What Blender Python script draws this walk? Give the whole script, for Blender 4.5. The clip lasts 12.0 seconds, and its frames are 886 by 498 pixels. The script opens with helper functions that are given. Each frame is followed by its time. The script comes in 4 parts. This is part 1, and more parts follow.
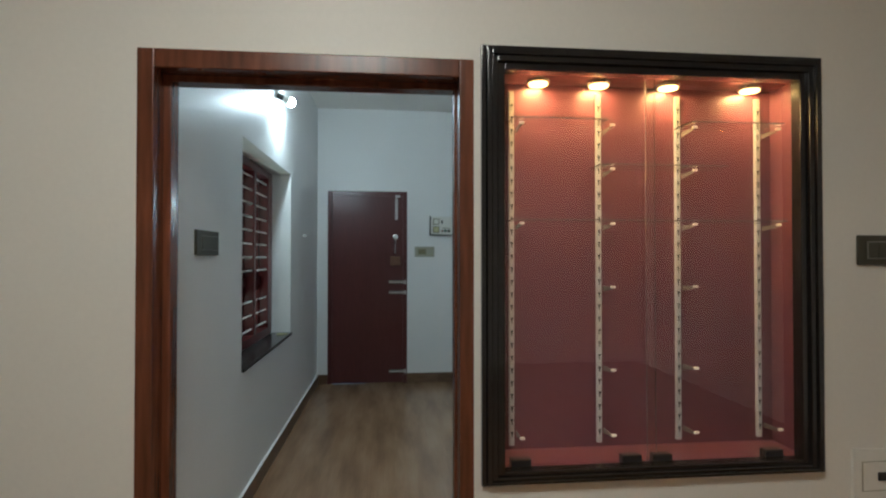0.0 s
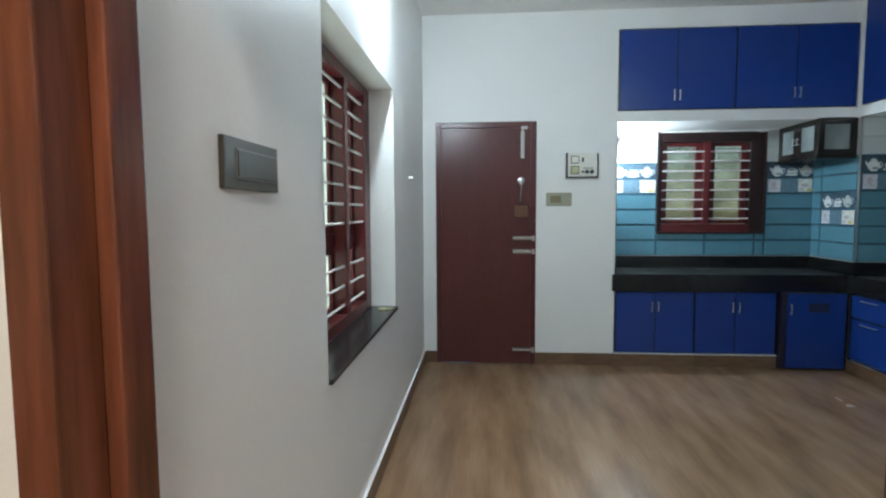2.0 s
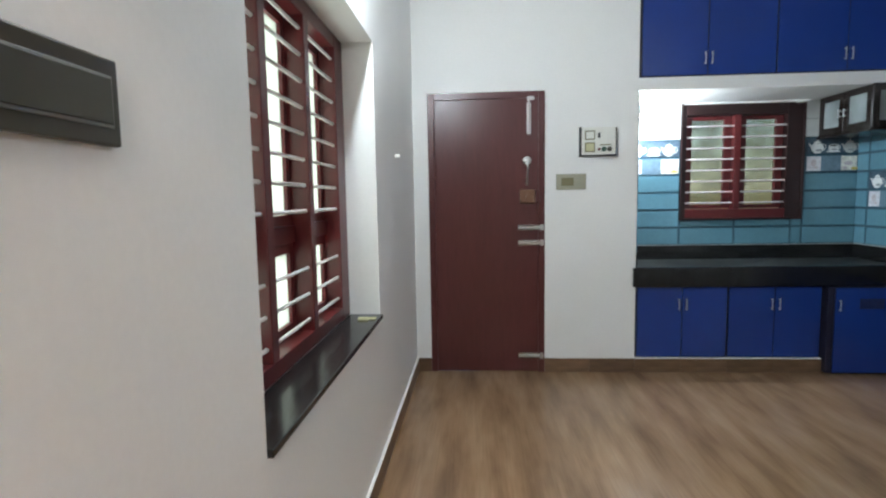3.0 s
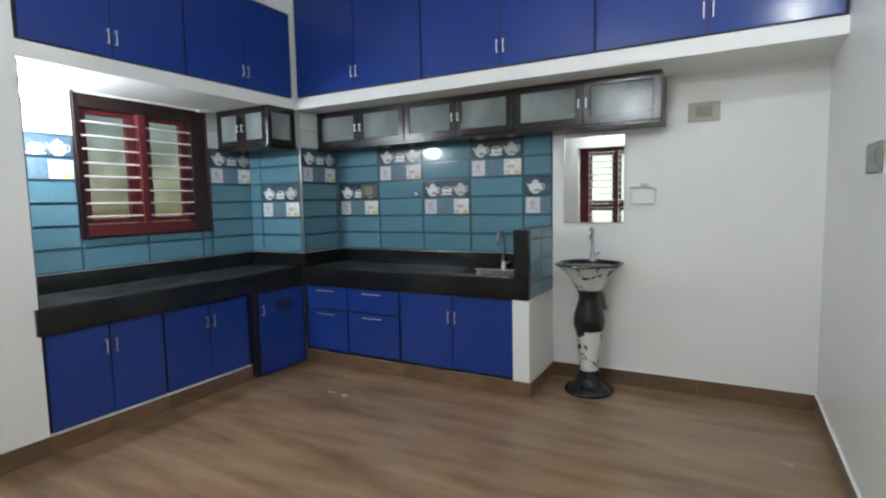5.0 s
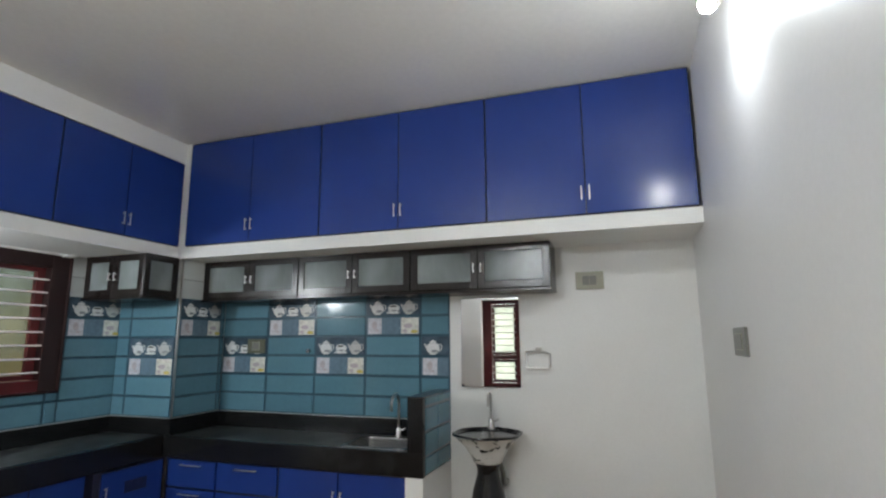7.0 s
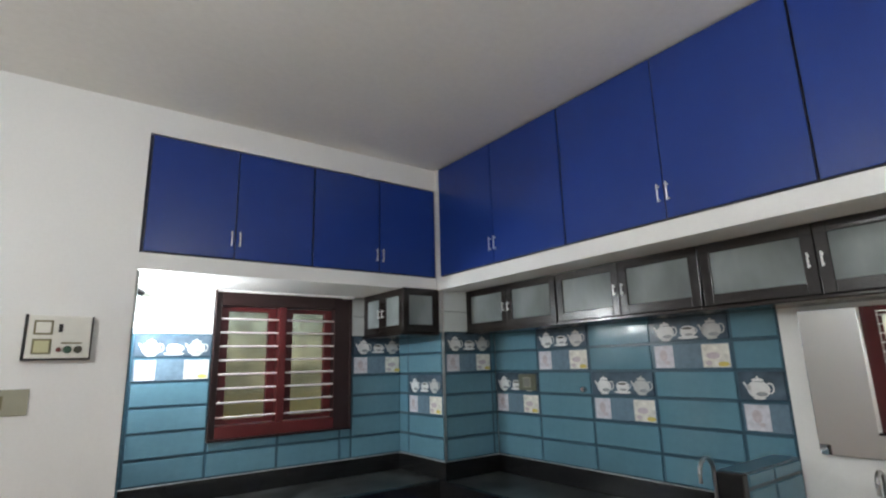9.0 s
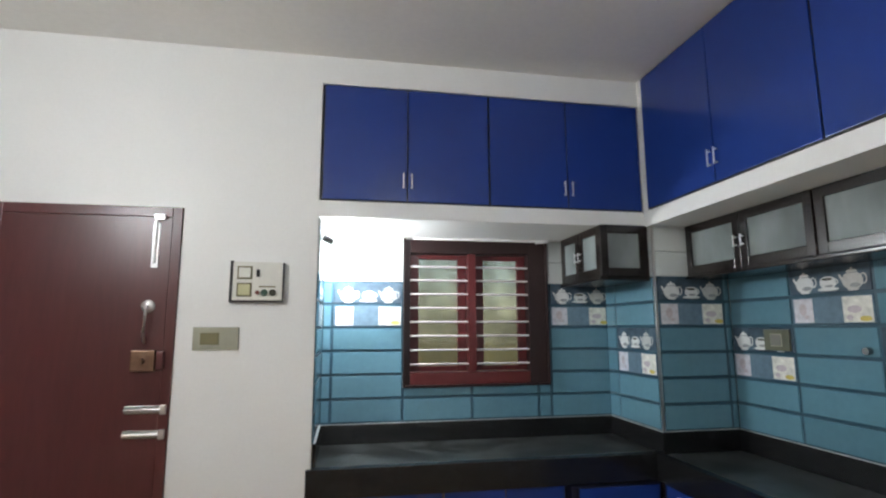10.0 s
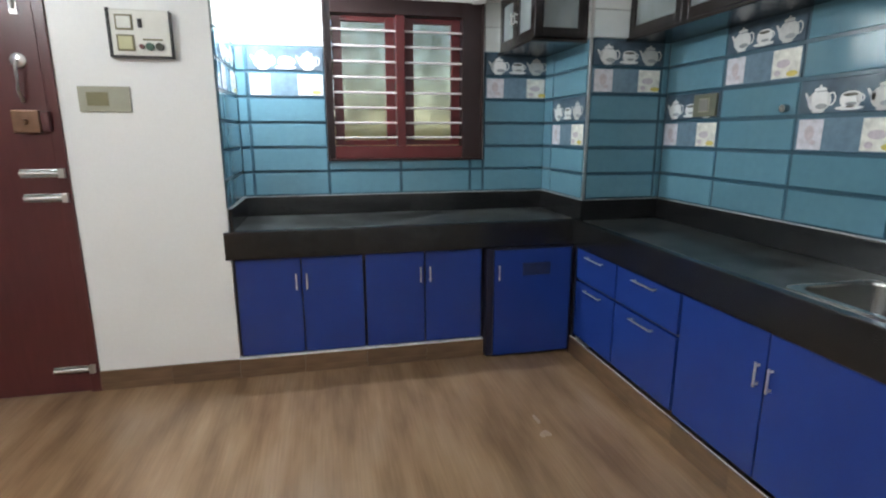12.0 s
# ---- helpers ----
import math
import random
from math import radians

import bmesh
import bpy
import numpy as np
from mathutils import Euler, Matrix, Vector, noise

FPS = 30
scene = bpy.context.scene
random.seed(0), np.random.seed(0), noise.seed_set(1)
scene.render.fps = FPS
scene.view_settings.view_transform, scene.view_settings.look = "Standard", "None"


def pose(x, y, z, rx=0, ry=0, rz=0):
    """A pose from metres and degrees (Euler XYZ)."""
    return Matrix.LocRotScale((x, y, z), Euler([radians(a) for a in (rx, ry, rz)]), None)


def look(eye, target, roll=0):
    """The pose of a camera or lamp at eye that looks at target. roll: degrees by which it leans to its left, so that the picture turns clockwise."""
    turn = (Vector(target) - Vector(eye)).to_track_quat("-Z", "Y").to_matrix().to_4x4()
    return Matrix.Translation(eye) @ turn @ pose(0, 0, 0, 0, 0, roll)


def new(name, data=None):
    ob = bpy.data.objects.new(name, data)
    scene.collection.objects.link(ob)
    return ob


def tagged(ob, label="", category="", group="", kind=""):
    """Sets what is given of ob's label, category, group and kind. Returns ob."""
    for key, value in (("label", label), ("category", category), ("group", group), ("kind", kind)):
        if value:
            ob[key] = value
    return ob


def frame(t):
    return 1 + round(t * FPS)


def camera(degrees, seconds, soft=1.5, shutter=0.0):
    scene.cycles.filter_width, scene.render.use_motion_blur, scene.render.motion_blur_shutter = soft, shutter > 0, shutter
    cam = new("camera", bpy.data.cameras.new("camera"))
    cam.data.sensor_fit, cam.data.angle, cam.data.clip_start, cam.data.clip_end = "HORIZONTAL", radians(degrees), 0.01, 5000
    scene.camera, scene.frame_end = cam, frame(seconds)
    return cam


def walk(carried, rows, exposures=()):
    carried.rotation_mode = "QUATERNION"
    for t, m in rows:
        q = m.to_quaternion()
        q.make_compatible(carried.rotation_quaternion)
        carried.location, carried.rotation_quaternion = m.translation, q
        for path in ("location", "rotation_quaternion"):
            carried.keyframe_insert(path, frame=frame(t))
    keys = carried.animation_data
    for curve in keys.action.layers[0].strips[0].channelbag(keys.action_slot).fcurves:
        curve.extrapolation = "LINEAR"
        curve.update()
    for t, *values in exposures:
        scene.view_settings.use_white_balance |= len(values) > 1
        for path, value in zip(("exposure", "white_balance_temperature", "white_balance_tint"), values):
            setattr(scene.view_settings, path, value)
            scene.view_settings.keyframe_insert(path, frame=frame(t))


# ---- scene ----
cam = camera(80.6, 12.0, soft=2.2)
PATH = [
    (0, (0.778, -1.587, 1.344), (0.973, 0.403, 1.371), -0.0),
    (0.5, (0.724, -1.431, 1.348), (0.904, 0.561, 1.357), -0.4),
    (1, (0.637, -1.133, 1.341), (0.645, 0.866, 1.262), -0.8),
    (1.5, (0.627, -0.751, 1.314), (0.44, 1.238, 1.21), -0.4),
    (2, (0.5, -0.402, 1.303), (0.348, 1.588, 1.156), -0.3),
    (2.5, (0.457, -0.086, 1.274), (0.297, 1.899, 1.088), -0.9),
    (2.7, (0.453, 0.037, 1.278), (0.286, 2.021, 1.091), -0.9),
    (4.3, (0.367, 0.764, 1.254), (1.415, 2.455, 1.053), -1.3),
    (4.5, (0.352, 0.861, 1.252), (1.66, 2.362, 1.061), -1.4),
    (4.7, (0.375, 0.893, 1.258), (1.833, 2.249, 1.068), -1.5),
    (5, (0.294, 0.949, 1.267), (2.039, 1.908, 1.087), -1.2),
    (5.5, (0.347, 0.944, 1.219), (2.266, 1.487, 1.071), -0.5),
    (6, (0.345, 0.941, 1.236), (2.293, 1.394, 1.209), -0.2),
    (6.5, (0.369, 0.907, 1.366), (2.281, 1.456, 1.57), -0.3),
    (6.7, (0.392, 0.907, 1.384), (2.287, 1.479, 1.67), -0.4),
    (8.3, (0.908, 0.969, 1.532), (2.499, 2.092, 1.985), -2.2),
    (8.5, (0.977, 1.022, 1.508), (2.482, 2.256, 1.967), -2.4),
    (9, (1.31, 1.02, 1.504), (2.464, 2.596, 1.935), -1.5),
    (9.5, (1.56, 1.158, 1.466), (2.325, 2.966, 1.85), -0.8),
    (10, (1.754, 1.282, 1.435), (2.104, 3.227, 1.736), -0.2),
    (10.5, (1.978, 1.262, 1.394), (2.011, 3.26, 1.485), -0.3),
    (11, (2.048, 1.284, 1.336), (2.101, 3.272, 1.124), -0.7),
    (11.5, (2.02, 1.327, 1.304), (2.183, 3.281, 0.909), -0.2),
    (12, (2.083, 1.316, 1.235), (2.497, 3.225, 0.806), -0.1),
]
EXPOSURES = [(0.0, -0.74, 5600, 7), (0.5, -0.7, 5600, 6), (1.0, -0.36, 5600, 7), (1.5, 0.0, 5650, 9), (2.0, 0.22, 5850, 12), (2.7, 0.44, 6150, 17), (4.5, 0.5, 6350, 20), (5.5, 0.5, 6450, 21), (6.0, 0.40, 6550, 22), (6.7, 0.22, 6600, 22), (8.3, 0.14, 6850, 24), (9.5, 0.36, 6700, 23), (10.5, 0.47, 6700, 23), (11.0, 0.60, 6700, 23), (12.0, 0.72, 6600, 22)]
walk(cam, [(t, look(eye, target, roll)) for t, eye, target, roll in PATH], EXPOSURES)

# ---- light ----
world = bpy.data.worlds.new("world")
scene.world = world
world.use_nodes = True
wn = world.node_tree.nodes
sky = wn.new("ShaderNodeTexSky")
sky.sky_type, sky.sun_disc = "NISHITA", False
sky.sun_elevation, sky.sun_rotation = radians(35), radians(200)
world.node_tree.links.new(sky.outputs[0], wn["Background"].inputs[0])
wn["Background"].inputs[1].default_value = 0.10


sun = bpy.data.lights.new("sun", "SUN")
sun.energy, sun.angle, sun.color = 0.8, radians(12), (1.0, 0.96, 0.9)
sun_ob = new("sun", sun)
sun_ob.matrix_world = look((0, 0, 9), (-2.5, 6, 4.2))


def window_light(name, place, target, width, height, watts):
    """The sky's light in a window's opening, just outside the panes."""
    data = bpy.data.lights.new(name, "AREA")
    data.shape, data.size, data.size_y, data.energy, data.color = "RECTANGLE", width, height, watts, (0.88, 1.0, 0.89)
    new(name, data).matrix_world = look(place, target)


window_light("west_window_light", (-0.30, 1.886, 1.366), (0.5, 1.886, 1.366), 1.25, 1.15, 9.5)

WALL_BULB = (0.095, 2.02, 2.385)
NOOK_BULB = (1.70, 4.27, 1.90)
SOUTH_BULB = (2.20, 0.585, 2.49)
# Unseen hall light: its place is assumed, set to light the partition
HALL_FILL = (0.55, -1.60, 2.84)
GLOW_WALL, GLOW_SOUTH, GLOW_NOOK, GLOW_HALL, GLOW_SPOT = 1350.0, 410.0, 950.0, 76.0, 540.0

# ---- materials ----


def material(name, colour, rough=0.5, metal=0.0, grain=0.0, scale=40.0, bump=0.0, bump_scale=120.0, stain=0.0,
             stain_scale=3.0, coat=0.0, stretch=(1, 1, 1), rough_var=0.0, island=0.0):
    """A Principled material with colour variation at two scales and fine relief."""
    m = bpy.data.materials.new(name)
    m.use_nodes = True
    nt = m.node_tree
    p = nt.nodes["Principled BSDF"]
    p.inputs["Roughness"].default_value, p.inputs["Metallic"].default_value = rough, metal
    p.inputs["Coat Weight"].default_value, p.inputs["Coat Roughness"].default_value = coat, 0.08
    co = nt.nodes.new("ShaderNodeTexCoord")
    mp = nt.nodes.new("ShaderNodeMapping")
    mp.inputs["Scale"].default_value = stretch
    nt.links.new(co.outputs["Object"], mp.inputs[0])

    def tex(sc, detail=4.0):
        n = nt.nodes.new("ShaderNodeTexNoise")
        n.inputs["Scale"].default_value, n.inputs["Detail"].default_value = sc, detail
        nt.links.new(mp.outputs[0], n.inputs["Vector"])
        return n.outputs[0]

    last = None
    for amount, sc in ((grain, scale), (stain, stain_scale)):
        if not amount:
            continue
        mix = nt.nodes.new("ShaderNodeMix")
        mix.data_type, mix.blend_type = "RGBA", "MULTIPLY"
        mix.inputs[0].default_value = 1.0
        ramp = nt.nodes.new("ShaderNodeMapRange")
        ramp.inputs[1].default_value, ramp.inputs[2].default_value = 0.25, 0.75
        ramp.inputs[3].default_value, ramp.inputs[4].default_value = 1 - amount, 1 + amount * 0.6
        nt.links.new(tex(sc), ramp.inputs[0])
        if last:
            nt.links.new(last, mix.inputs[6])
        else:
            mix.inputs[6].default_value = (*colour, 1)
        nt.links.new(ramp.outputs[0], mix.inputs[7])
        last = mix.outputs[2]
    if island:
        info = nt.nodes.new("ShaderNodeObjectInfo")
        rng = nt.nodes.new("ShaderNodeMapRange")
        rng.inputs[3].default_value, rng.inputs[4].default_value = 1 - island, 1 + island
        nt.links.new(info.outputs["Random"], rng.inputs[0])
        mix = nt.nodes.new("ShaderNodeMix")
        mix.data_type, mix.blend_type = "RGBA", "MULTIPLY"
        mix.inputs[0].default_value = 1.0
        if last:
            nt.links.new(last, mix.inputs[6])
        else:
            mix.inputs[6].default_value = (*colour, 1)
        nt.links.new(rng.outputs[0], mix.inputs[7])
        last = mix.outputs[2]
    if last:
        nt.links.new(last, p.inputs["Base Color"])
    else:
        p.inputs["Base Color"].default_value = (*colour, 1)
    if rough_var:
        rr = nt.nodes.new("ShaderNodeMapRange")
        rr.inputs[3].default_value, rr.inputs[4].default_value = rough - rough_var, rough + rough_var
        nt.links.new(tex(6.0), rr.inputs[0])
        nt.links.new(rr.outputs[0], p.inputs["Roughness"])
    if bump:
        b = nt.nodes.new("ShaderNodeBump")
        b.inputs["Strength"].default_value, b.inputs["Distance"].default_value = bump, 0.002
        nt.links.new(tex(bump_scale), b.inputs["Height"])
        nt.links.new(b.outputs[0], p.inputs["Normal"])
    return m


def emitter(name, colour, strength):
    m = bpy.data.materials.new(name)
    m.use_nodes = True
    p = m.node_tree.nodes["Principled BSDF"]
    p.inputs["Base Color"].default_value = (*colour, 1)
    p.inputs["Emission Color"].default_value = (*colour, 1)
    p.inputs["Emission Strength"].default_value = strength
    return m


def clear_glass(name, tint=(1, 1, 1), rough=0.0):
    m = bpy.data.materials.new(name)
    m.use_nodes = True
    p = m.node_tree.nodes["Principled BSDF"]
    p.inputs["Base Color"].default_value = (*tint, 1)
    p.inputs["Roughness"].default_value = rough
    p.inputs["Transmission Weight"].default_value = 1.0
    p.inputs["IOR"].default_value = 1.45
    return m


def frosted_pane(name, tint, low=0.62):
    """Obscured window glass: it scatters the daylight that falls on its outer side."""
    m = bpy.data.materials.new(name)
    m.use_nodes = True
    nt = m.node_tree
    nt.nodes.remove(nt.nodes["Principled BSDF"])
    t = nt.nodes.new("ShaderNodeBsdfTranslucent")
    d = nt.nodes.new("ShaderNodeBsdfDiffuse")
    g = nt.nodes.new("ShaderNodeBsdfGlossy")
    g.inputs["Roughness"].default_value = 0.25
    n = nt.nodes.new("ShaderNodeTexNoise")
    n.inputs["Scale"].default_value, n.inputs["Detail"].default_value = 9.0, 5.0
    ramp = nt.nodes.new("ShaderNodeValToRGB")
    ramp.color_ramp.elements[0].color = (*[c * low for c in tint], 1)
    ramp.color_ramp.elements[1].color = (*tint, 1)
    ramp.color_ramp.elements[0].position, ramp.color_ramp.elements[1].position = 0.3, 0.62
    co = nt.nodes.new("ShaderNodeTexCoord")
    nt.links.new(co.outputs["Object"], n.inputs["Vector"])
    nt.links.new(n.outputs[0], ramp.inputs[0])
    nt.links.new(ramp.outputs[0], t.inputs["Color"])
    d.inputs["Color"].default_value = (*[c * 0.6 for c in tint], 1)
    m1, m2 = nt.nodes.new("ShaderNodeMixShader"), nt.nodes.new("ShaderNodeMixShader")
    m1.inputs[0].default_value, m2.inputs[0].default_value = 0.25, 0.05
    nt.links.new(t.outputs[0], m1.inputs[1])
    nt.links.new(d.outputs[0], m1.inputs[2])
    nt.links.new(m1.outputs[0], m2.inputs[1])
    nt.links.new(g.outputs[0], m2.inputs[2])
    nt.links.new(m2.outputs[0], nt.nodes["Material Output"].inputs[0])
    return m


def wood_floor(name):
    """Wood-look vitrified tiles: long streaks along y, broad tone changes, a polished face."""
    m = bpy.data.materials.new(name)
    m.use_nodes = True
    nt = m.node_tree
    p = nt.nodes["Principled BSDF"]
    co = nt.nodes.new("ShaderNodeTexCoord")

    def tex(sx, sy, sc, detail, warp=0.0):
        mp = nt.nodes.new("ShaderNodeMapping")
        mp.inputs["Scale"].default_value = (sx, sy, 1)
        nt.links.new(co.outputs["Object"], mp.inputs[0])
        n = nt.nodes.new("ShaderNodeTexNoise")
        n.inputs["Scale"].default_value, n.inputs["Detail"].default_value = sc, detail
        n.inputs["Distortion"].default_value = warp
        nt.links.new(mp.outputs[0], n.inputs["Vector"])
        return n.outputs[0]

    ramp = nt.nodes.new("ShaderNodeValToRGB")
    e = ramp.color_ramp.elements
    e[0].position, e[0].color = 0.30, (0.184, 0.109, 0.060, 1)
    e[1].position, e[1].color = 0.72, (0.325, 0.212, 0.127, 1)
    mid = e.new(0.5)
    mid.color = (0.270, 0.165, 0.092, 1)
    nt.links.new(tex(4.6, 0.85, 1.7, 4.0), ramp.inputs[0])
    fine = nt.nodes.new("ShaderNodeMapRange")
    fine.inputs[1].default_value, fine.inputs[2].default_value = 0.3, 0.7
    fine.inputs[3].default_value, fine.inputs[4].default_value = 0.90, 1.08
    nt.links.new(tex(60, 1.6, 2.0, 5.0), fine.inputs[0])
    mix = nt.nodes.new("ShaderNodeMix")
    mix.data_type, mix.blend_type = "RGBA", "MULTIPLY"
    mix.inputs[0].default_value = 1.0
    nt.links.new(ramp.outputs[0], mix.inputs[6])
    nt.links.new(fine.outputs[0], mix.inputs[7])
    nt.links.new(mix.outputs[2], p.inputs["Base Color"])
    rr = nt.nodes.new("ShaderNodeMapRange")
    rr.inputs[3].default_value, rr.inputs[4].default_value = 0.17, 0.31
    nt.links.new(tex(2, 1, 2.0, 3.0), rr.inputs[0])
    nt.links.new(rr.outputs[0], p.inputs["Roughness"])
    b = nt.nodes.new("ShaderNodeBump")
    b.inputs["Strength"].default_value, b.inputs["Distance"].default_value = 0.010, 0.001
    nt.links.new(tex(40, 2, 2.0, 4.0), b.inputs["Height"])
    nt.links.new(b.outputs[0], p.inputs["Normal"])
    return m


def marbled(name, base, mark, scale, low, high, rough):
    """Glazed ware with irregular dark marks."""
    m = bpy.data.materials.new(name)
    m.use_nodes = True
    nt = m.node_tree
    p = nt.nodes["Principled BSDF"]
    p.inputs["Roughness"].default_value = rough
    co = nt.nodes.new("ShaderNodeTexCoord")
    n = nt.nodes.new("ShaderNodeTexNoise")
    n.inputs["Scale"].default_value, n.inputs["Detail"].default_value = scale, 3.0
    n.inputs["Distortion"].default_value = 1.2
    nt.links.new(co.outputs["Object"], n.inputs["Vector"])
    ramp = nt.nodes.new("ShaderNodeValToRGB")
    e = ramp.color_ramp.elements
    e[0].position, e[0].color = low, (*mark, 1)
    e[1].position, e[1].color = high, (*base, 1)
    nt.links.new(n.outputs[0], ramp.inputs[0])
    nt.links.new(ramp.outputs[0], p.inputs["Base Color"])
    return m


WHITE = material("white_wall_paint", (0.86, 0.86, 0.845), 0.42, grain=0.02, scale=60, stain=0.035, stain_scale=1.4, bump=0.12, bump_scale=90)
CREAM = material("cream_wall_paint", (0.75, 0.73, 0.67), 0.5, grain=0.02, scale=60, stain=0.04, stain_scale=1.2, bump=0.12, bump_scale=90)
CEIL = material("ceiling_paint", (0.90, 0.885, 0.84), 0.75, grain=0.03, scale=30, stain=0.05, stain_scale=1.1, bump=0.15, bump_scale=70)
FLOOR = wood_floor("wood_look_tile")
SKIRT = material("wood_look_skirting", (0.170, 0.098, 0.056), 0.3, grain=0.25, scale=5, stretch=(1, 1, 14), stain=0.3, stain_scale=2.5, island=0.22)
BLUE = material("blue_laminate", (0.013, 0.044, 0.238), 0.23, grain=0.05, scale=200, stain=0.06, stain_scale=2.0, rough_var=0.05, bump=0.03, bump_scale=220)
VENT = material("dark_blue_vent", (0.012, 0.022, 0.080), 0.5, grain=0.3)
EDGE = material("black_edge_band", (0.015, 0.015, 0.034), 0.4, grain=0.1)
DUSTY = marbled("dusty_black_granite", (0.016, 0.017, 0.017), (0.066, 0.072, 0.071), 3.2, 0.36, 0.60, 0.30)
GRANITE = material("black_granite", (0.013, 0.0135, 0.0145), 0.20, grain=0.5, scale=260, stain=0.35, stain_scale=5, rough_var=0.1)
MAROON = material("maroon_painted_wood", (0.092, 0.021, 0.021), 0.30, grain=0.14, scale=12, stretch=(4, 4, 0.6), stain=0.12, stain_scale=2, bump=0.06, bump_scale=50)
DARK_WINE = material("dark_maroon_frame", (0.022, 0.008, 0.008), 0.4, grain=0.15, scale=14, stain=0.15, stain_scale=3, bump=0.06)
WINE = material("maroon_window_paint", (0.100, 0.014, 0.015), 0.3, grain=0.15, scale=14, stain=0.15, stain_scale=3, bump=0.06)
TEAK = material("varnished_teak", (0.150, 0.048, 0.023), 0.27, grain=0.4, scale=9, stretch=(5, 5, 0.5), stain=0.42, stain_scale=2.4, coat=0.12, bump=0.05, bump_scale=30)
EBONY = material("dark_stained_wood", (0.013, 0.008, 0.007), 0.24, grain=0.35, scale=14, stretch=(1, 1, 5), stain=0.2, coat=0.04)
BLACKFRAME = material("black_lacquered_wood", (0.010, 0.010, 0.011), 0.20, grain=0.3, scale=20, stain=0.2, coat=0.45)
HANDLE = material("satin_chrome", (0.90, 0.90, 0.90), 0.42, 0.85, grain=0.04)
CHROME = material("chrome", (0.58, 0.56, 0.55), 0.29, 1.0, grain=0.04, rough_var=0.05)
STEEL = material("brushed_steel", (0.36, 0.36, 0.355), 0.27, 1.0, grain=0.1, scale=80, stretch=(1, 12, 1))
BARS = material("white_painted_bar", (0.72, 0.68, 0.66), 0.4, grain=0.06, scale=60)
TILE = material("teal_glazed_tile", (0.110, 0.248, 0.322), 0.09, grain=0.05, scale=30, stain=0.07, stain_scale=4, island=0.07, bump=0.03, bump_scale=30)
PALE_TILE = material("pale_glazed_tile", (0.62, 0.66, 0.66), 0.14, grain=0.03, scale=30, stain=0.05, island=0.04)
JOINT = material("dark_teal_border", (0.024, 0.083, 0.124), 0.3, grain=0.1, scale=60)
PALE_JOINT = material("grey_grout", (0.34, 0.37, 0.38), 0.7, grain=0.25, scale=40)
PICTURE = material("slate_blue_picture_tile", (0.15, 0.235, 0.31), 0.14, grain=0.2, scale=25, island=0.05)
PICTURE_DARK = material("dark_slate_picture_tile", (0.085, 0.130, 0.175), 0.14, grain=0.35, scale=12, stain=0.4, stain_scale=9, island=0.1)
POT_MID = material("dull_porcelain_print", (0.62, 0.63, 0.62), 0.14, grain=0.15, scale=50)
POT = material("white_porcelain_print", (0.84, 0.85, 0.85), 0.14, grain=0.06, scale=60)
PINK = material("pale_pink_print", (0.60, 0.53, 0.57), 0.14, grain=0.2, scale=60)
DARK_OLIVE = material("dark_olive_switches", (0.055, 0.053, 0.036), 0.3, grain=0.05)
POT_GREY = material("grey_porcelain_print", (0.36, 0.38, 0.40), 0.14, grain=0.1, scale=60)
CARD = material("lilac_picture_print", (0.70, 0.69, 0.75), 0.14, grain=0.25, scale=40)
CARD_WARM = material("cream_picture_print", (0.80, 0.79, 0.73), 0.14, grain=0.3, scale=35)
YELLOW = material("yellow_print", (0.68, 0.56, 0.16), 0.14, grain=0.2)
BEIGE_PLASTIC = material("beige_plastic", (0.36, 0.35, 0.27), 0.35, grain=0.04)
GREY_PLASTIC = material("grey_plastic", (0.20, 0.20, 0.18), 0.35, grain=0.04)
DARK_PLASTIC = material("dark_grey_plastic", (0.050, 0.045, 0.028), 0.3, grain=0.06)
OLIVE = material("olive_switches", (0.19, 0.17, 0.085), 0.35, grain=0.05)
WHITE_PLASTIC = material("white_plastic", (0.78, 0.77, 0.71), 0.35, grain=0.03, stain=0.05)
BLACK_PLASTIC = material("black_plastic", (0.015, 0.015, 0.015), 0.35, grain=0.1)
KNOB_RED = material("dull_red_plastic", (0.16, 0.035, 0.03), 0.35, grain=0.05)
KNOB_GREEN = material("dark_green_plastic", (0.035, 0.09, 0.06), 0.35, grain=0.05)
PALE_GREEN = material("pale_meter_window", (0.62, 0.60, 0.36), 0.2, grain=0.05)
RED_BACK = material("terracotta_red_panel", (0.116, 0.038, 0.054), 0.30, grain=0.06, scale=20, stain=0.08, stain_scale=1.5)
COVER = material("brown_plastic_cover", (0.125, 0.125, 0.085), 0.3, grain=0.1)
GLASS_EDGE = material("polished_glass_edge", (0.15, 0.14, 0.14), 0.25, grain=0.1)
RAIL = material("white_slotted_rail", (0.44, 0.43, 0.43), 0.4, grain=0.05)
CERAMIC_BLACK = material("black_glazed_ceramic", (0.010, 0.010, 0.012), 0.15, grain=0.1)
CERAMIC_MARK = marbled("marked_glazed_ceramic", (0.72, 0.72, 0.69), (0.03, 0.035, 0.03), 13.0, 0.40, 0.44, 0.1)
MIRROR = material("mirror_silver", (0.93, 0.94, 0.93), 0.015, 1.0)
GLASS = clear_glass("clear_glass", (0.97, 0.99, 0.98))
FROST = material("frosted_cabinet_glass", (0.24, 0.272, 0.275), 0.18, grain=0.2, scale=7, stretch=(1, 1, 0.5), stain=0.45, stain_scale=3.0)
FROST.node_tree.nodes["Principled BSDF"].inputs["Specular IOR Level"].default_value = 0.22
PANE = clear_glass("obscured_glass", (0.92, 0.95, 0.74), 0.20)
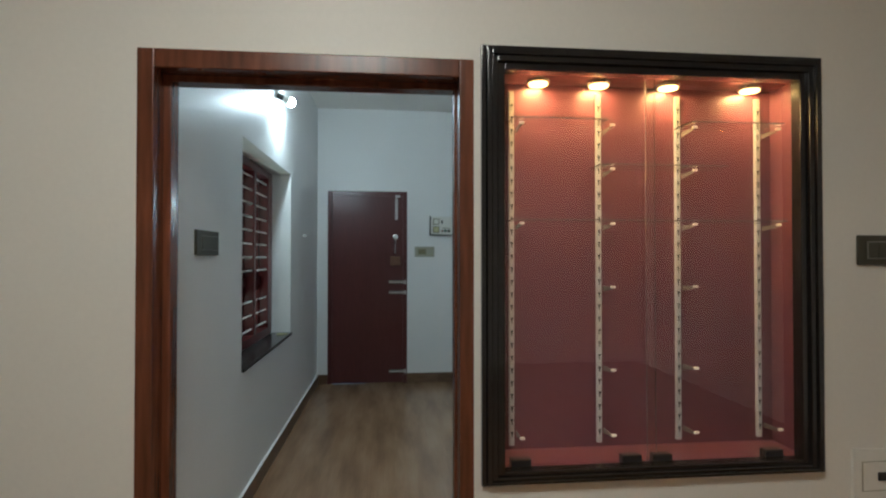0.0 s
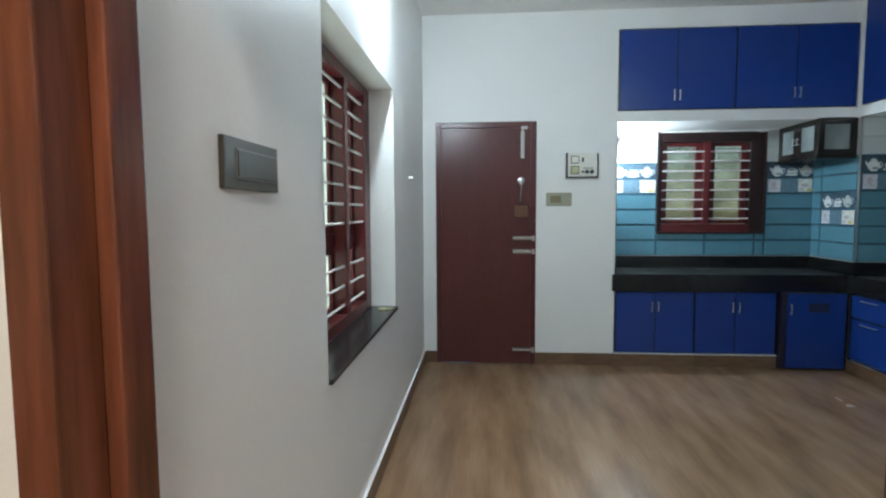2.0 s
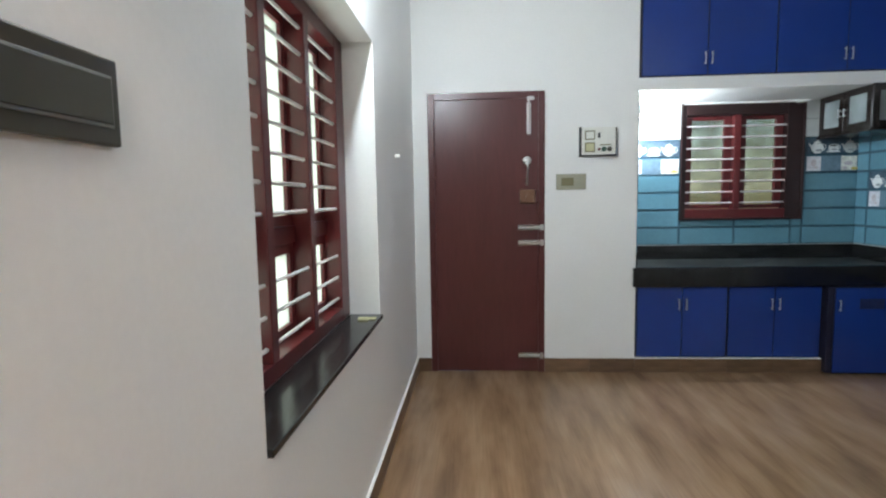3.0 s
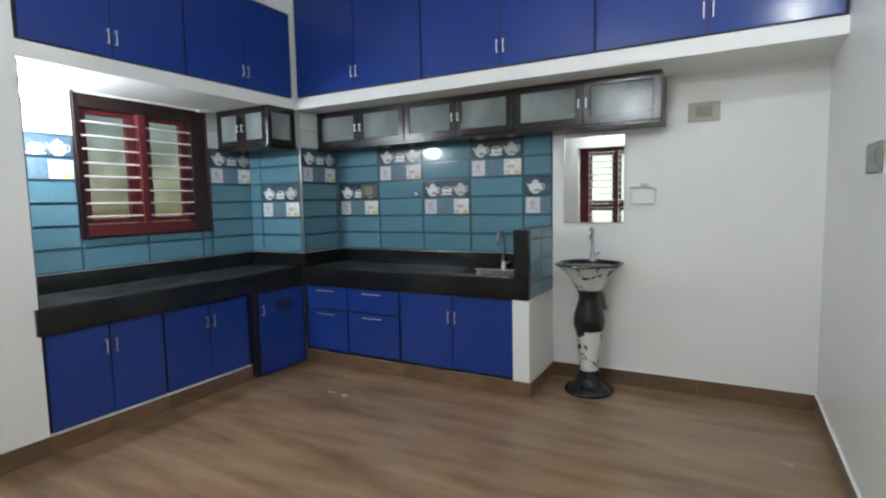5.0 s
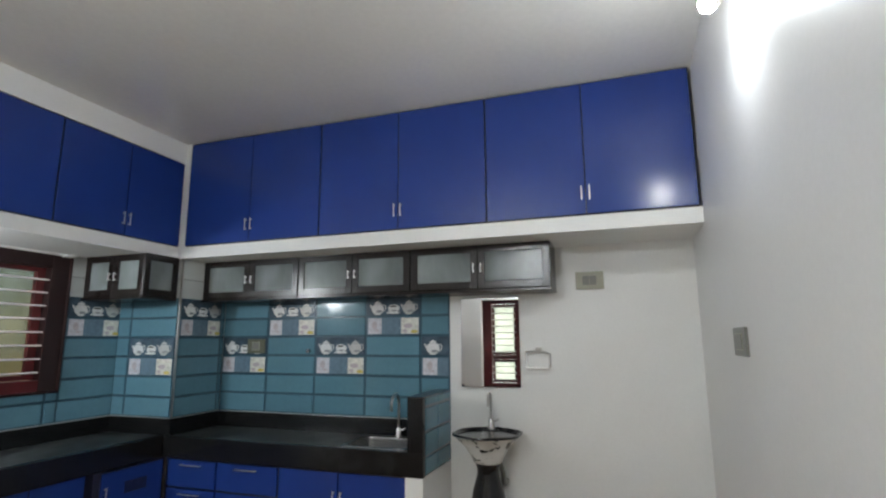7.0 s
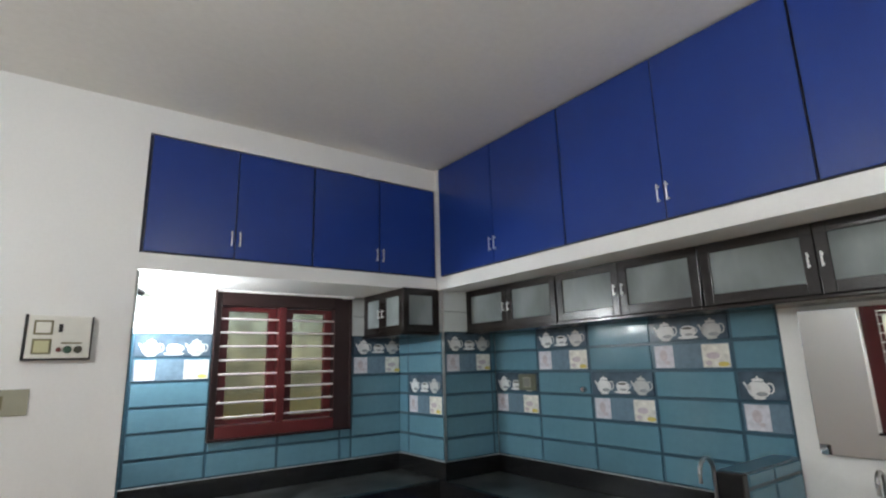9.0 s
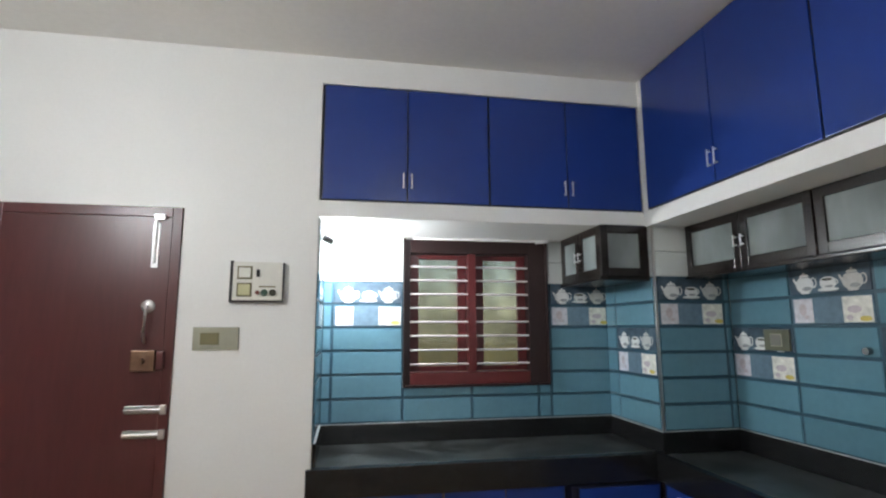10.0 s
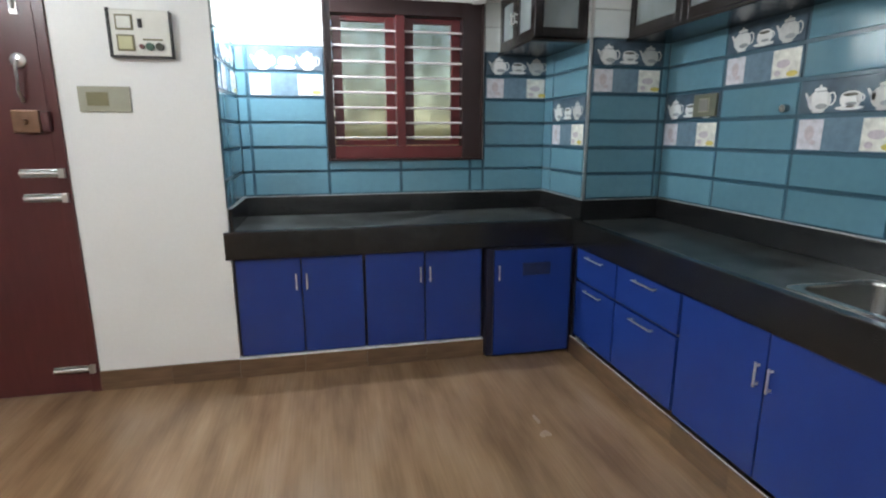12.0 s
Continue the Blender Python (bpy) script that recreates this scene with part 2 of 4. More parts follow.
PANE_W = frosted_pane("obscured_white_pane", (0.90, 0.93, 0.85), 0.84)
BULB_COOL = emitter("lit_cool_bulb", (0.86, 1.0, 0.985), GLOW_WALL)
BULB_SOUTH = emitter("lit_south_bulb", (0.86, 1.0, 0.985), GLOW_SOUTH)
BULB_NOOK = emitter("lit_white_bulb", (0.86, 1.0, 0.985), GLOW_NOOK)
FILL_HALL = emitter("hall_fill_glow", (1.0, 0.91, 0.75), GLOW_HALL)
SPOT = emitter("lit_warm_spot", (1.0, 0.58, 0.17), GLOW_SPOT)
GROUND = material("bare_earth", (0.16, 0.14, 0.09), 0.9, grain=0.3, scale=6, stain=0.3, stain_scale=0.4)
YARD_WALL = material("pale_yellow_render", (0.74, 0.60, 0.28), 0.8, grain=0.1, scale=12, stain=0.2, stain_scale=1.5)
BARK = material("grey_brown_bark", (0.12, 0.085, 0.055), 0.85, grain=0.3, scale=30)
LEAF = material("hedge_leaf", (0.115, 0.165, 0.045), 0.6, grain=0.3, scale=6, island=0.3)
BRASS = material("aged_brass_lock", (0.20, 0.11, 0.07), 0.35, 0.6, grain=0.2)

# ---- building helpers ----
ORIGIN = {}


def solid(bm, x0, y0, z0, x1, y1, z1, bevel=0.0):
    """Adds a box between two corners to bm, its edges rounded by bevel."""
    vs = [bm.verts.new((x, y, z)) for x in (min(x0, x1), max(x0, x1)) for y in (min(y0, y1), max(y0, y1)) for z in (min(z0, z1), max(z0, z1))]
    fs = [bm.faces.new([vs[i] for i in q]) for q in ((0, 1, 3, 2), (4, 6, 7, 5), (0, 4, 5, 1), (2, 3, 7, 6), (0, 2, 6, 4), (1, 5, 7, 3))]
    if bevel:
        es = list({e for f in fs for e in f.edges})
        bmesh.ops.bevel(bm, geom=es, offset=bevel, segments=2, profile=0.6, affect="EDGES")
    return bm


def boxes(*corners, bevel=0.0):
    bm = bmesh.new()
    for c in corners:
        solid(bm, *c, bevel=bevel)
    return bm


def rod(bm, a, b, r, sides=10):
    """Adds a round rod from a to b."""
    a, b = Vector(a), Vector(b)
    m = Matrix.Translation((a + b) / 2) @ (b - a).to_track_quat("Z", "Y").to_matrix().to_4x4()
    bmesh.ops.create_cone(bm, cap_ends=True, segments=sides, radius1=r, radius2=r, depth=(b - a).length, matrix=m)
    return bm


def tube(bm, points, r, sides=10):
    """Adds a bent round tube through the points."""
    rings = []
    pts = [Vector(p) for p in points]
    for i, p in enumerate(pts):
        d = (pts[min(i + 1, len(pts) - 1)] - pts[max(i - 1, 0)]).normalized()
        q = d.to_track_quat("Z", "Y")
        rings.append([bm.verts.new(p + q @ Vector((r * math.cos(2 * math.pi * k / sides), r * math.sin(2 * math.pi * k / sides), 0))) for k in range(sides)])
    for a, b in zip(rings, rings[1:]):
        for k in range(sides):
            bm.faces.new((a[k], a[(k + 1) % sides], b[(k + 1) % sides], b[k]))
    bm.faces.new(rings[0][::-1])
    bm.faces.new(rings[-1])
    return bm


def turned(bm, centre, profile, sides=40, squash=1.0):
    """Adds a body of revolution: profile is a run of (radius, height)."""
    cx, cy, cz = centre
    rings = [[bm.verts.new((cx + squash * r * math.cos(2 * math.pi * k / sides), cy + r * math.sin(2 * math.pi * k / sides), cz + z)) for k in range(sides)] for r, z in profile]
    for a, b in zip(rings, rings[1:]):
        for k in range(sides):
            bm.faces.new((a[k], a[(k + 1) % sides], b[(k + 1) % sides], b[k]))
    bm.faces.new(rings[0][::-1])
    bm.faces.new(rings[-1])
    return bm


def finish(bm, name, mat, origin, smooth=False):
    bmesh.ops.recalc_face_normals(bm, faces=bm.faces)
    me = bpy.data.meshes.new(name)
    bmesh.ops.translate(bm, verts=bm.verts, vec=-Vector(origin))
    if smooth:
        for f in bm.faces:
            f.smooth = True
        for e in bm.edges:
            if len(e.link_faces) == 2 and e.calc_face_angle() > radians(38):
                e.smooth = False
    bm.to_mesh(me)
    bm.free()
    me.materials.append(mat)
    return me


def thing(name, base, label, category, group="", kind=""):
    """An Empty at a thing's base, to which its parts belong."""
    ob = new(name)
    ob.location = base
    ORIGIN[ob.name] = Vector(base)
    return tagged(ob, label, category, group, kind)


def part(name, bm, mat, parent, label="", smooth=False):
    """One mesh, given in world places, as a part of a thing or of a part."""
    o = ORIGIN[parent.name]
    ob = new(name, finish(bm, name, mat, o, smooth))
    ob.parent = parent
    ORIGIN[ob.name] = o
    return tagged(ob, label)


def single(name, bm, mat, label, category, kind="", smooth=False, base=(0, 0, 0)):
    ob = new(name, finish(bm, name, mat, base, smooth))
    ob.location = base
    ORIGIN[ob.name] = Vector(base)
    return tagged(ob, label, category, kind=kind)


# ---- plan ----
XE, YN, YB, YS, ZC = 3.92, 4.00, 4.55, 0.478, 2.90   # kitchen: east wall, north wall, nook's back wall, south wall, ceiling
YP = 0.13                                            # hall side of the partition
XA = 1.59                                            # west end of the nook
XL = 3.43                                            # face of the east loft
XP, YPO = 3.455, 3.975                                # corner pillar
XC, YC = 3.40, 2.047                                 # east counter: front, south end
ZTOP, ZFAS = 0.768, 0.630                             # counter top and the lower edge of its front
S = "structure"

single("floor", boxes((-3.2, -4.7, -0.1, 4.12, 0.255, 0.0), (-0.25, 0.255, -0.1, 4.12, 4.75, 0.0)), FLOOR, "polished brown wood-look floor tiles", "floor", S)
single("ceiling", boxes((-3.2, -4.7, ZC, 4.12, 0.255, ZC + 0.12), (-0.25, 0.255, ZC, 4.12, 4.75, ZC + 0.12)), CEIL, "plain off-white painted ceiling", "ceiling", S)
single("ground", boxes((-60, -60, -0.6, 60, 60, -0.5)), GROUND, "bare earth outside the house", "ground", S)

single("yard_wall", boxes((0.4, 5.85, -0.5, 5.2, 6.0, 1.30), bevel=0.01), YARD_WALL, "pale yellow rendered yard wall behind the house", "wall", S)
W0, W1, WZ0, WZ1 = 1.228, 2.545, 0.757, 1.975        # west window's opening
single("wall_west", boxes((-0.25, 0.255, 0, 0, W0, ZC), (-0.25, W1, 0, 0, 4.2, ZC), (-0.25, W0, 0, 0, W1, WZ0 - 0.02), (-0.25, W0, WZ1, 0, W1, ZC)),
       WHITE, "white painted kitchen wall with a window", "wall", S)
D0, D1, DZ = 0.108, 0.940, 2.03                       # back door's opening
single("wall_north", boxes((0, YN, 0, D0, 4.2, ZC), (D1, YN, 0, XA, 4.2, ZC), (D0, YN, DZ, D1, 4.2, ZC), (XA - 0.15, 4.2, 0, XA, 4.75, 2.89)),
       WHITE, "white painted kitchen wall with a door", "wall", S)
single("wall_north_beam", boxes((XA, YN, 2.745, XL, 4.2, ZC)), WHITE, "white painted wall strip above the loft doors", "wall", S)
K0, K1, KZ0, KZ1 = 2.098, 3.022, 1.092, 1.995           # kitchen window's opening
single("wall_nook", boxes((XA, YB, 0, K0, 4.75, ZC), (K1, YB, 0, XE, 4.75, ZC), (K0, YB, 0, K1, 4.75, KZ0), (K0, YB, KZ1, K1, 4.75, ZC)),
       WHITE, "white wall behind the tiles with a window", "wall", S)
single("wall_east", boxes((XE, -4.7, 0, XE + 0.2, 4.75, ZC)), WHITE, "white painted kitchen wall", "wall", S)
single("pillar", boxes((XP, YPO, 0, XE, YB, 2.02)), WHITE, "square pillar in the kitchen corner", "pillar", S)
N0, N1, NZ0, NZ1, NY = 1.105, 2.275, 0.600, 2.005, 0.350  # showcase niche
single("wall_south", boxes((-3.0, YP, 0, -0.016, 0.255, ZC), (-0.016, YP, 1.996, 1.052, 0.255, ZC), (1.052, YP, 0, N0, 0.255, ZC),
                           (N0, YP, 0, N1, NY, NZ0), (N0, YP, NZ1, N1, NY, ZC), (N0, NY, 0, 1.20, NY + 0.015, ZC), (1.20, NY, 0, N1, 0.43, ZC), (N1, YP, 0, XE, 0.43, ZC)),
       CREAM, "pale painted partition with a showcase niche", "wall", S)
single("wall_south_kitchen", boxes((1.20, 0.43, 0, XE, YS, ZC)), WHITE, "white painted kitchen side wall", "wall", S)
# Two unseen walls at assumed places, added to close the hall and hold its light
single("wall_hall_west", boxes((-3.2, -4.7, 0, -3.0, 0.255, ZC)), CREAM, "unseen pale wall added to close the hall", "wall", S)
single("wall_hall_south", boxes((-3.0, -4.7, 0, XE, -4.5, ZC)), CREAM, "unseen pale wall added to close the hall", "wall", S)
single("loft_slab", boxes((XA, YN, 2.012, XE, YB, 2.098), (XL, YS, 2.012, XE, YN, 2.098)), WHITE, "white concrete loft slab over the counter", "slab", S)
single("loft_corner_strip", boxes((XL + 0.003, YN - 0.045, 2.098, XL + 0.06, YN, ZC), (XL, YN, 2.098, XL + 0.06, 4.2, ZC)), WHITE, "white plaster strip between the loft doors", "trim", S)
single("counter_end_wall", boxes((XC, YC, 0, XE, YC + 0.11, ZFAS)), WHITE, "white plastered end wall under the counter", "wall", S)

SKIRT_RUNS = []                                       # foot of the run, degrees about z, length, label
SKIRT_RUNS.append(((0.0, YN, 0), 0, D0, "baseboard_door"))
SKIRT_RUNS.append(((D1, YN, 0), 0, XA - D1, "baseboard_north"))
SKIRT_RUNS.append(((0.0, 0.26, 0), 90, 3.73, "baseboard_west"))
SKIRT_RUNS.append(((XE, YC - 0.010, 0), -90, YC - 0.010 - YS, "baseboard_east"))
SKIRT_RUNS.append(((XE - 0.010, YS, 0), 180, XE - 1.22, "baseboard_south"))
SKIRT_RUNS.append(((XC - 0.010, YC, 0), 0, XE - XC + 0.010, "baseboard_counter_end"))
SKIRT_RUNS.append(((XA, YN, 0), 0, 2.895 - XA, "baseboard_counter_north"))
SKIRT_RUNS.append(((XC, 3.93, 0), -90, 3.93 - YC, "baseboard_counter_east"))
single("kick_wall", boxes((XA, YN, 0, 2.895, 4.04, 0.105), (XC + 0.002, YC + 0.11, 0, XC + 0.008, 3.93, 0.099)), WHITE, "low plastered plinth under the cabinets", "plinth", S)
single("baseboard_cap", boxes((0, 0.26, 0.1, 0.014, 3.99, 0.108), (XE - 0.013, YS, 0.1, XE, YC - 0.012, 0.106), (XA, 3.987, 0.1, 2.895, 4.03, 0.106), (1.20, YS, 0.1, XE - 0.010, YS + 0.013, 0.106), bevel=0.002),
       WHITE, "thin white line of plaster on the skirting", "trim", S)
single("baseboard_hall", boxes((1.06, YP - 0.01, 0, XE, YP, 0.1), (-3.0, YP - 0.01, 0, -0.024, YP, 0.1), bevel=0.002), SKIRT, "brown wood-look skirting tiles in the hall", "baseboard", S)

# ---- things: openings ----


def handle(parent, x, y, z, length, axis="z", out=(0, -1, 0), r=0.0032):
    """A slim chrome bow handle that stands off the front by 20 mm."""
    o = Vector(out)
    d = Vector((0, 0, 1)) if axis == "z" else (Vector((1, 0, 0)) if axis == "x" else Vector((0, 1, 0)))
    s = d.cross(o)
    c = Vector((x, y, z))
    bm = bmesh.new()

    def bar(e, half_d, half_s, v0, v1, bevel):
        p = e - d * half_d - s * half_s + o * v0
        q = e + d * half_d + s * half_s + o * v1
        solid(bm, *p, *q, bevel)

    bar(c, length / 2, r, 0.014, 0.020, 0.002)
    for k in (-1, 1):
        bar(c + d * k * (length / 2 - 0.010), 0.004, r * 0.8, 0.0, 0.014, 0.001)
    return part("handle", bm, HANDLE, parent, "slim chrome handle", True)


def doorway():
    t = thing("door_1", (0.52, 0.19, 0), "varnished reddish teak door frame of an open doorway", "door frame", kind=S)
    x0, x1, z1, y0, y1, ym = -0.014, 1.048, 1.996, YP - 0.012, 0.258, 0.195
    for n, front, rebate in (("jamb", (x0, y0, 0, 0.037, ym, z1), (x0, ym, 0, 0.059, y1, z1)),
                             ("jamb", (1.000, y0, 0, x1, ym, z1), (0.992, ym, 0, x1, y1, z1)),
                             ("head", (0.037, y0, 1.936, 1.000, ym, z1), (0.059, ym, 1.916, 0.992, y1, z1))):
        part(n, boxes(front, rebate, bevel=0.004), TEAK, t)
    part("mortar_bead", boxes((x0 - 0.008, YP - 0.004, 0, x0, YP + 0.01, z1 + 0.008), (x1, YP - 0.004, 0, x1 + 0.008, YP + 0.01, z1 + 0.008), (x0, YP - 0.004, z1, x1, YP + 0.01, z1 + 0.008)), CREAM, t)


def back_door():
    t = thing("door_2", (0.52, 4.03, 0), "closed dark maroon painted wooden back door with bolts", "door", kind=S)
    part("door_frame", boxes((D0, YN - 0.012, 0, D0 + 0.045, 4.12, DZ), (D1 - 0.045, YN - 0.012, 0, D1, 4.12, DZ), (D0 + 0.045, YN - 0.012, DZ - 0.05, D1 - 0.045, 4.12, DZ), bevel=0.004), MAROON, t)
    part("door_leaf", boxes((D0 + 0.0455, YN - 0.009, 0.008, D1 - 0.0455, YN + 0.034, DZ - 0.0505), bevel=0.002), MAROON, t)
    yb = YN - 0.009
    # tower bolt at the top
    b = part("tower_bolt", boxes((0.812, yb - 0.006, 1.73, 0.842, yb, 1.95), bevel=0.002), CHROME, t, "chrome tower bolt")
    part("bolt_rod", rod(bmesh.new(), (0.827, yb - 0.014, 1.75), (0.827, yb - 0.014, 1.99), 0.007), CHROME, b, smooth=True)
    part("bolt_keep", boxes((0.815, yb - 0.02, 1.965, 0.865, yb - 0.006, 1.99), bevel=0.003), CHROME, b)
    # bolts across
    for z in (1.068, 0.958, 0.125):
        b = part("slide_bolt", boxes((0.748, yb - 0.007, z - 0.019, 0.900, yb, z + 0.019), bevel=0.003), STEEL, t, "steel slide bolt")
        part("bolt_rod", rod(bmesh.new(), (0.752, yb - 0.016, z), (0.925, yb - 0.016, z), 0.008), CHROME, b, smooth=True)
        part("bolt_keep", boxes((0.905, yb - 0.024, z - 0.021, 0.930, yb - 0.004, z + 0.021), bevel=0.003), CHROME, b)
    # pull handle and lock
    h = part("pull_handle", tube(bmesh.new(), [(0.815, yb, 1.545), (0.815, yb - 0.03, 1.54), (0.817, yb - 0.04, 1.50), (0.812, yb - 0.035, 1.42), (0.81, yb - 0.004, 1.375)], 0.007), CHROME, t, "curved chrome pull handle", True)
    bm = bmesh.new()
    turned(bm, (0, 0, 0), [(0.03, 0.0), (0.03, 0.008), (0.02, 0.014)], 20)
    bmesh.ops.transform(bm, verts=bm.verts, matrix=Matrix.Translation((0.815, yb, 1.545)) @ Matrix.Rotation(radians(90), 4, "X"))
    part("handle_rose", bm, CHROME, h, smooth=True)
    lk = part("lock_body", boxes((0.762, yb - 0.028, 1.243, 0.868, yb, 1.340), bevel=0.006), BRASS, t, "dull brown rim lock")
    part("lock_keep", boxes((0.872, yb - 0.026, 1.25, 0.905, yb - 0.002, 1.335), bevel=0.005), MAROON, lk)
    part("key_knob", rod(bmesh.new(), (0.815, yb - 0.028, 1.29), (0.815, yb - 0.045, 1.29), 0.012), BRASS, lk, smooth=True)


def grille_window(name, label, lo, hi, z0, z1, plane, axis, outward, bars, rails, mid_rail, pane_mat, shutter, sides, outer, deep, mullions):
    """A wooden frame with a mullion, a row of bars before it and glazed shutters behind. axis 'x': it runs along x and faces south."""
    def b(u0, v0, w0, u1, v1, w1):
        # u along the window, v outward from the frame's inner face, w up
        if axis == "x":
            return (u0, plane + outward * v0, w0, u1, plane + outward * v1, w1)
        return (plane + outward * v0, u0, w0, plane + outward * v1, u1, w1)

    def pt(u, v, w):
        return (u, plane + outward * v, w) if axis == "x" else (plane + outward * v, u, w)
    t = thing(name, pt((lo + hi) / 2, 0.05, z0), label, "window", kind=S)
    for u0, u1 in ((lo, lo + sides[0]), (hi - sides[1], hi)):
        part("window_frame", boxes(b(u0, 0, z0, u1, deep, z1), bevel=0.004), outer, t)
    part("window_frame", boxes(b(lo + sides[0], 0, z0, hi - sides[1], deep, z0 + rails[0]), bevel=0.004), WINE, t)
    part("window_frame", boxes(b(lo + sides[0], 0, z1 - rails[1], hi - sides[1], deep, z1), bevel=0.004), outer, t)
    for c in mullions:
        part("mullion", boxes(b(c - 0.026, 0, z0 + rails[0], c + 0.026, deep, z1 - rails[1]), bevel=0.004), WINE, t)
    zb0, zb1 = z0 + rails[0], z1 - rails[1]
    edges = [lo + sides[0]] + [c + k for c in mullions for k in (-0.026, 0.026)] + [hi - sides[1]]
    cells = list(zip(edges[::2], edges[1::2]))
    for u0, u1 in cells:
        if mid_rail:
            part("transom", boxes(b(u0, deep - 0.05, mid_rail - 0.03, u1, deep - 0.002, mid_rail + 0.03), bevel=0.003), WINE, t)
        for z in bars:
            part("grille_bar", rod(bmesh.new(), pt(u0, 0.018, z), pt(u1, 0.018, z), 0.0065, 8), BARS, t, smooth=True)
        # glazed shutter behind the bars
        s0, s1 = u0 + 0.004, u1 - 0.004
        spans = ((zb0 + 0.004, mid_rail - 0.032), (mid_rail + 0.032, zb1 - 0.004)) if mid_rail else ((zb0 + 0.004, zb1 - 0.004),)
        for a0, a1 in spans:
            sh = part("shutter", boxes(b(s0, deep - 0.04, a0, s0 + shutter[0], deep - 0.005, a1), b(s1 - shutter[1], deep - 0.04, a0, s1, deep - 0.005, a1),
                                       b(s0 + shutter[0], deep - 0.04, a0, s1 - shutter[1], deep - 0.005, a0 + shutter[2]), b(s0 + shutter[0], deep - 0.04, a1 - shutter[2], s1 - shutter[1], deep - 0.005, a1), bevel=0.003), WINE, t)
            part("pane", boxes(b(s0 + shutter[0], deep - 0.026, a0 + shutter[2], s1 - shutter[1], deep - 0.021, a1 - shutter[2])), pane_mat, sh, "frosted glass pane")
    for p in t.children_recursive:
        if p.name.startswith("pane"):
            p.visible_shadow = False
    return t


doorway()
back_door()
west = grille_window("window_1", "maroon wooden window with white bars and frosted panes", W0, W1, WZ0, WZ1, -0.14, "y", -1, [0.855 + 0.093 * i for i in range(3)] + [1.245 + 0.090 * i for i in range(8)], (0.055, 0.055), 1.165, PANE_W, (0.028, 0.030, 0.035), (0.055, 0.125), WINE, 0.108, (1.655, 2.048))
part("window_sill", boxes((-0.14, W0, WZ0 - 0.02, 0.014, W1, WZ0), bevel=0.003), GRANITE, west, "black granite sill")
north = grille_window("window_2", "maroon wooden kitchen window with white bars and frosted panes", K0, K1, KZ0, KZ1, YB - 0.012, "x", 1, [1.216 + 0.0869 * i for i in range(8)], (0.075, 0.085), 0, PANE, (0.054, 0.055, 0.03), (0.034, 0.117), DARK_WINE, 0.09, (2.530,))
part("architrave", boxes((K0 - 0.01, YB - 0.03, KZ0 - 0.012, K0, YB, KZ1 + 0.01), (K1, YB - 0.03, KZ0 - 0.012, K1 + 0.01, YB, KZ1 + 0.01), (K0, YB - 0.03, KZ0 - 0.012, K1, YB, KZ0), bevel=0.003), DARK_WINE, north)

def hedge():
    """A leafy hedge behind the yard wall: many small bent leaves on thin stems."""
    rng = random.Random(5)
    t = thing("hedge", (2.8, 6.5, -0.5), "green leafy hedge behind the yard wall", "hedge")
    bm = bmesh.new()
    for i in range(26):
        x, y = 0.6 + 4.5 * i / 25, 6.5 + rng.uniform(-0.15, 0.15)
        tube(bm, [(x, y, -0.5), (x + rng.uniform(-0.1, 0.1), y, 0.9), (x + rng.uniform(-0.2, 0.2), y + rng.uniform(-0.1, 0.1), 2.6)], 0.014, 5)
    part("stems", bm, BARK, t, "thin brown stems")
    verts, faces = [], []
    for i in range(5200):
        c = Vector((rng.uniform(0.4, 5.2), 6.5 + rng.gauss(0, 0.16), rng.uniform(0.2, 2.95 + rng.uniform(-0.5, 0.2))))
        q = Matrix.Rotation(rng.uniform(0, 6.28), 3, "Z") @ Matrix.Rotation(rng.uniform(-1.0, 1.0), 3, "X") @ Matrix.Rotation(rng.uniform(-1.0, 1.0), 3, "Y")
        k = rng.uniform(0.04, 0.075)
        n = len(verts)
        verts += [c + q @ Vector(p) * k for p in ((-1, 0, -0.1), (0, -0.05, -0.5), (1, 0, -0.15), (0, 0.12, 0.5))]
        faces.append((n, n + 1, n + 2, n + 3))
    me = bpy.data.meshes.new("leaves")
    me.from_pydata([v - Vector((2.8, 6.5, -0.5)) for v in verts], [], faces)
    me.materials.append(LEAF)
    ob = new("leaves", me)
    ob.parent = t
    tagged(ob, "small green leaves", kind="stuff")


hedge()

# ---- things: counters and cabinets ----
SX0, SX1, SY0, SY1 = 3.47, 3.80, 2.19, 2.62       # sink cut-out
counter = thing("countertop", (3.5, 3.9, ZTOP), "black granite L-shaped kitchen counter with a deep front edge", "countertop")
part("front_edge", boxes((XA - 0.022, 3.974, ZFAS, XC, 3.998, ZTOP), (XA + 0.002, 3.998, ZFAS, XC, 4.03, ZTOP), bevel=0.003), GRANITE, counter)
part("front_edge", boxes((XC, YC, ZFAS, XC + 0.04, 4.03, ZTOP), bevel=0.004), GRANITE, counter)
part("top_slab", boxes((XA + 0.002, 4.03, ZTOP - 0.03, XP - 0.002, YB - 0.002, ZTOP - 0.004)), DUSTY, counter)
for c in ((XC + 0.04, SY1, XE - 0.002, YPO - 0.002), (XC + 0.04, YC + 0.012, SX0, SY1), (SX1, YC + 0.012, XE - 0.002, SY1), (SX0, YC + 0.012, SX1, SY0)):
    part("top_slab", boxes((c[0], c[1], ZTOP - 0.03, c[2], c[3], ZTOP - 0.004)), DUSTY, counter)
ups = thing("backsplash_upstand", (3.4, 3.9, ZTOP), "black granite upstand along the counter's back", "upstand")
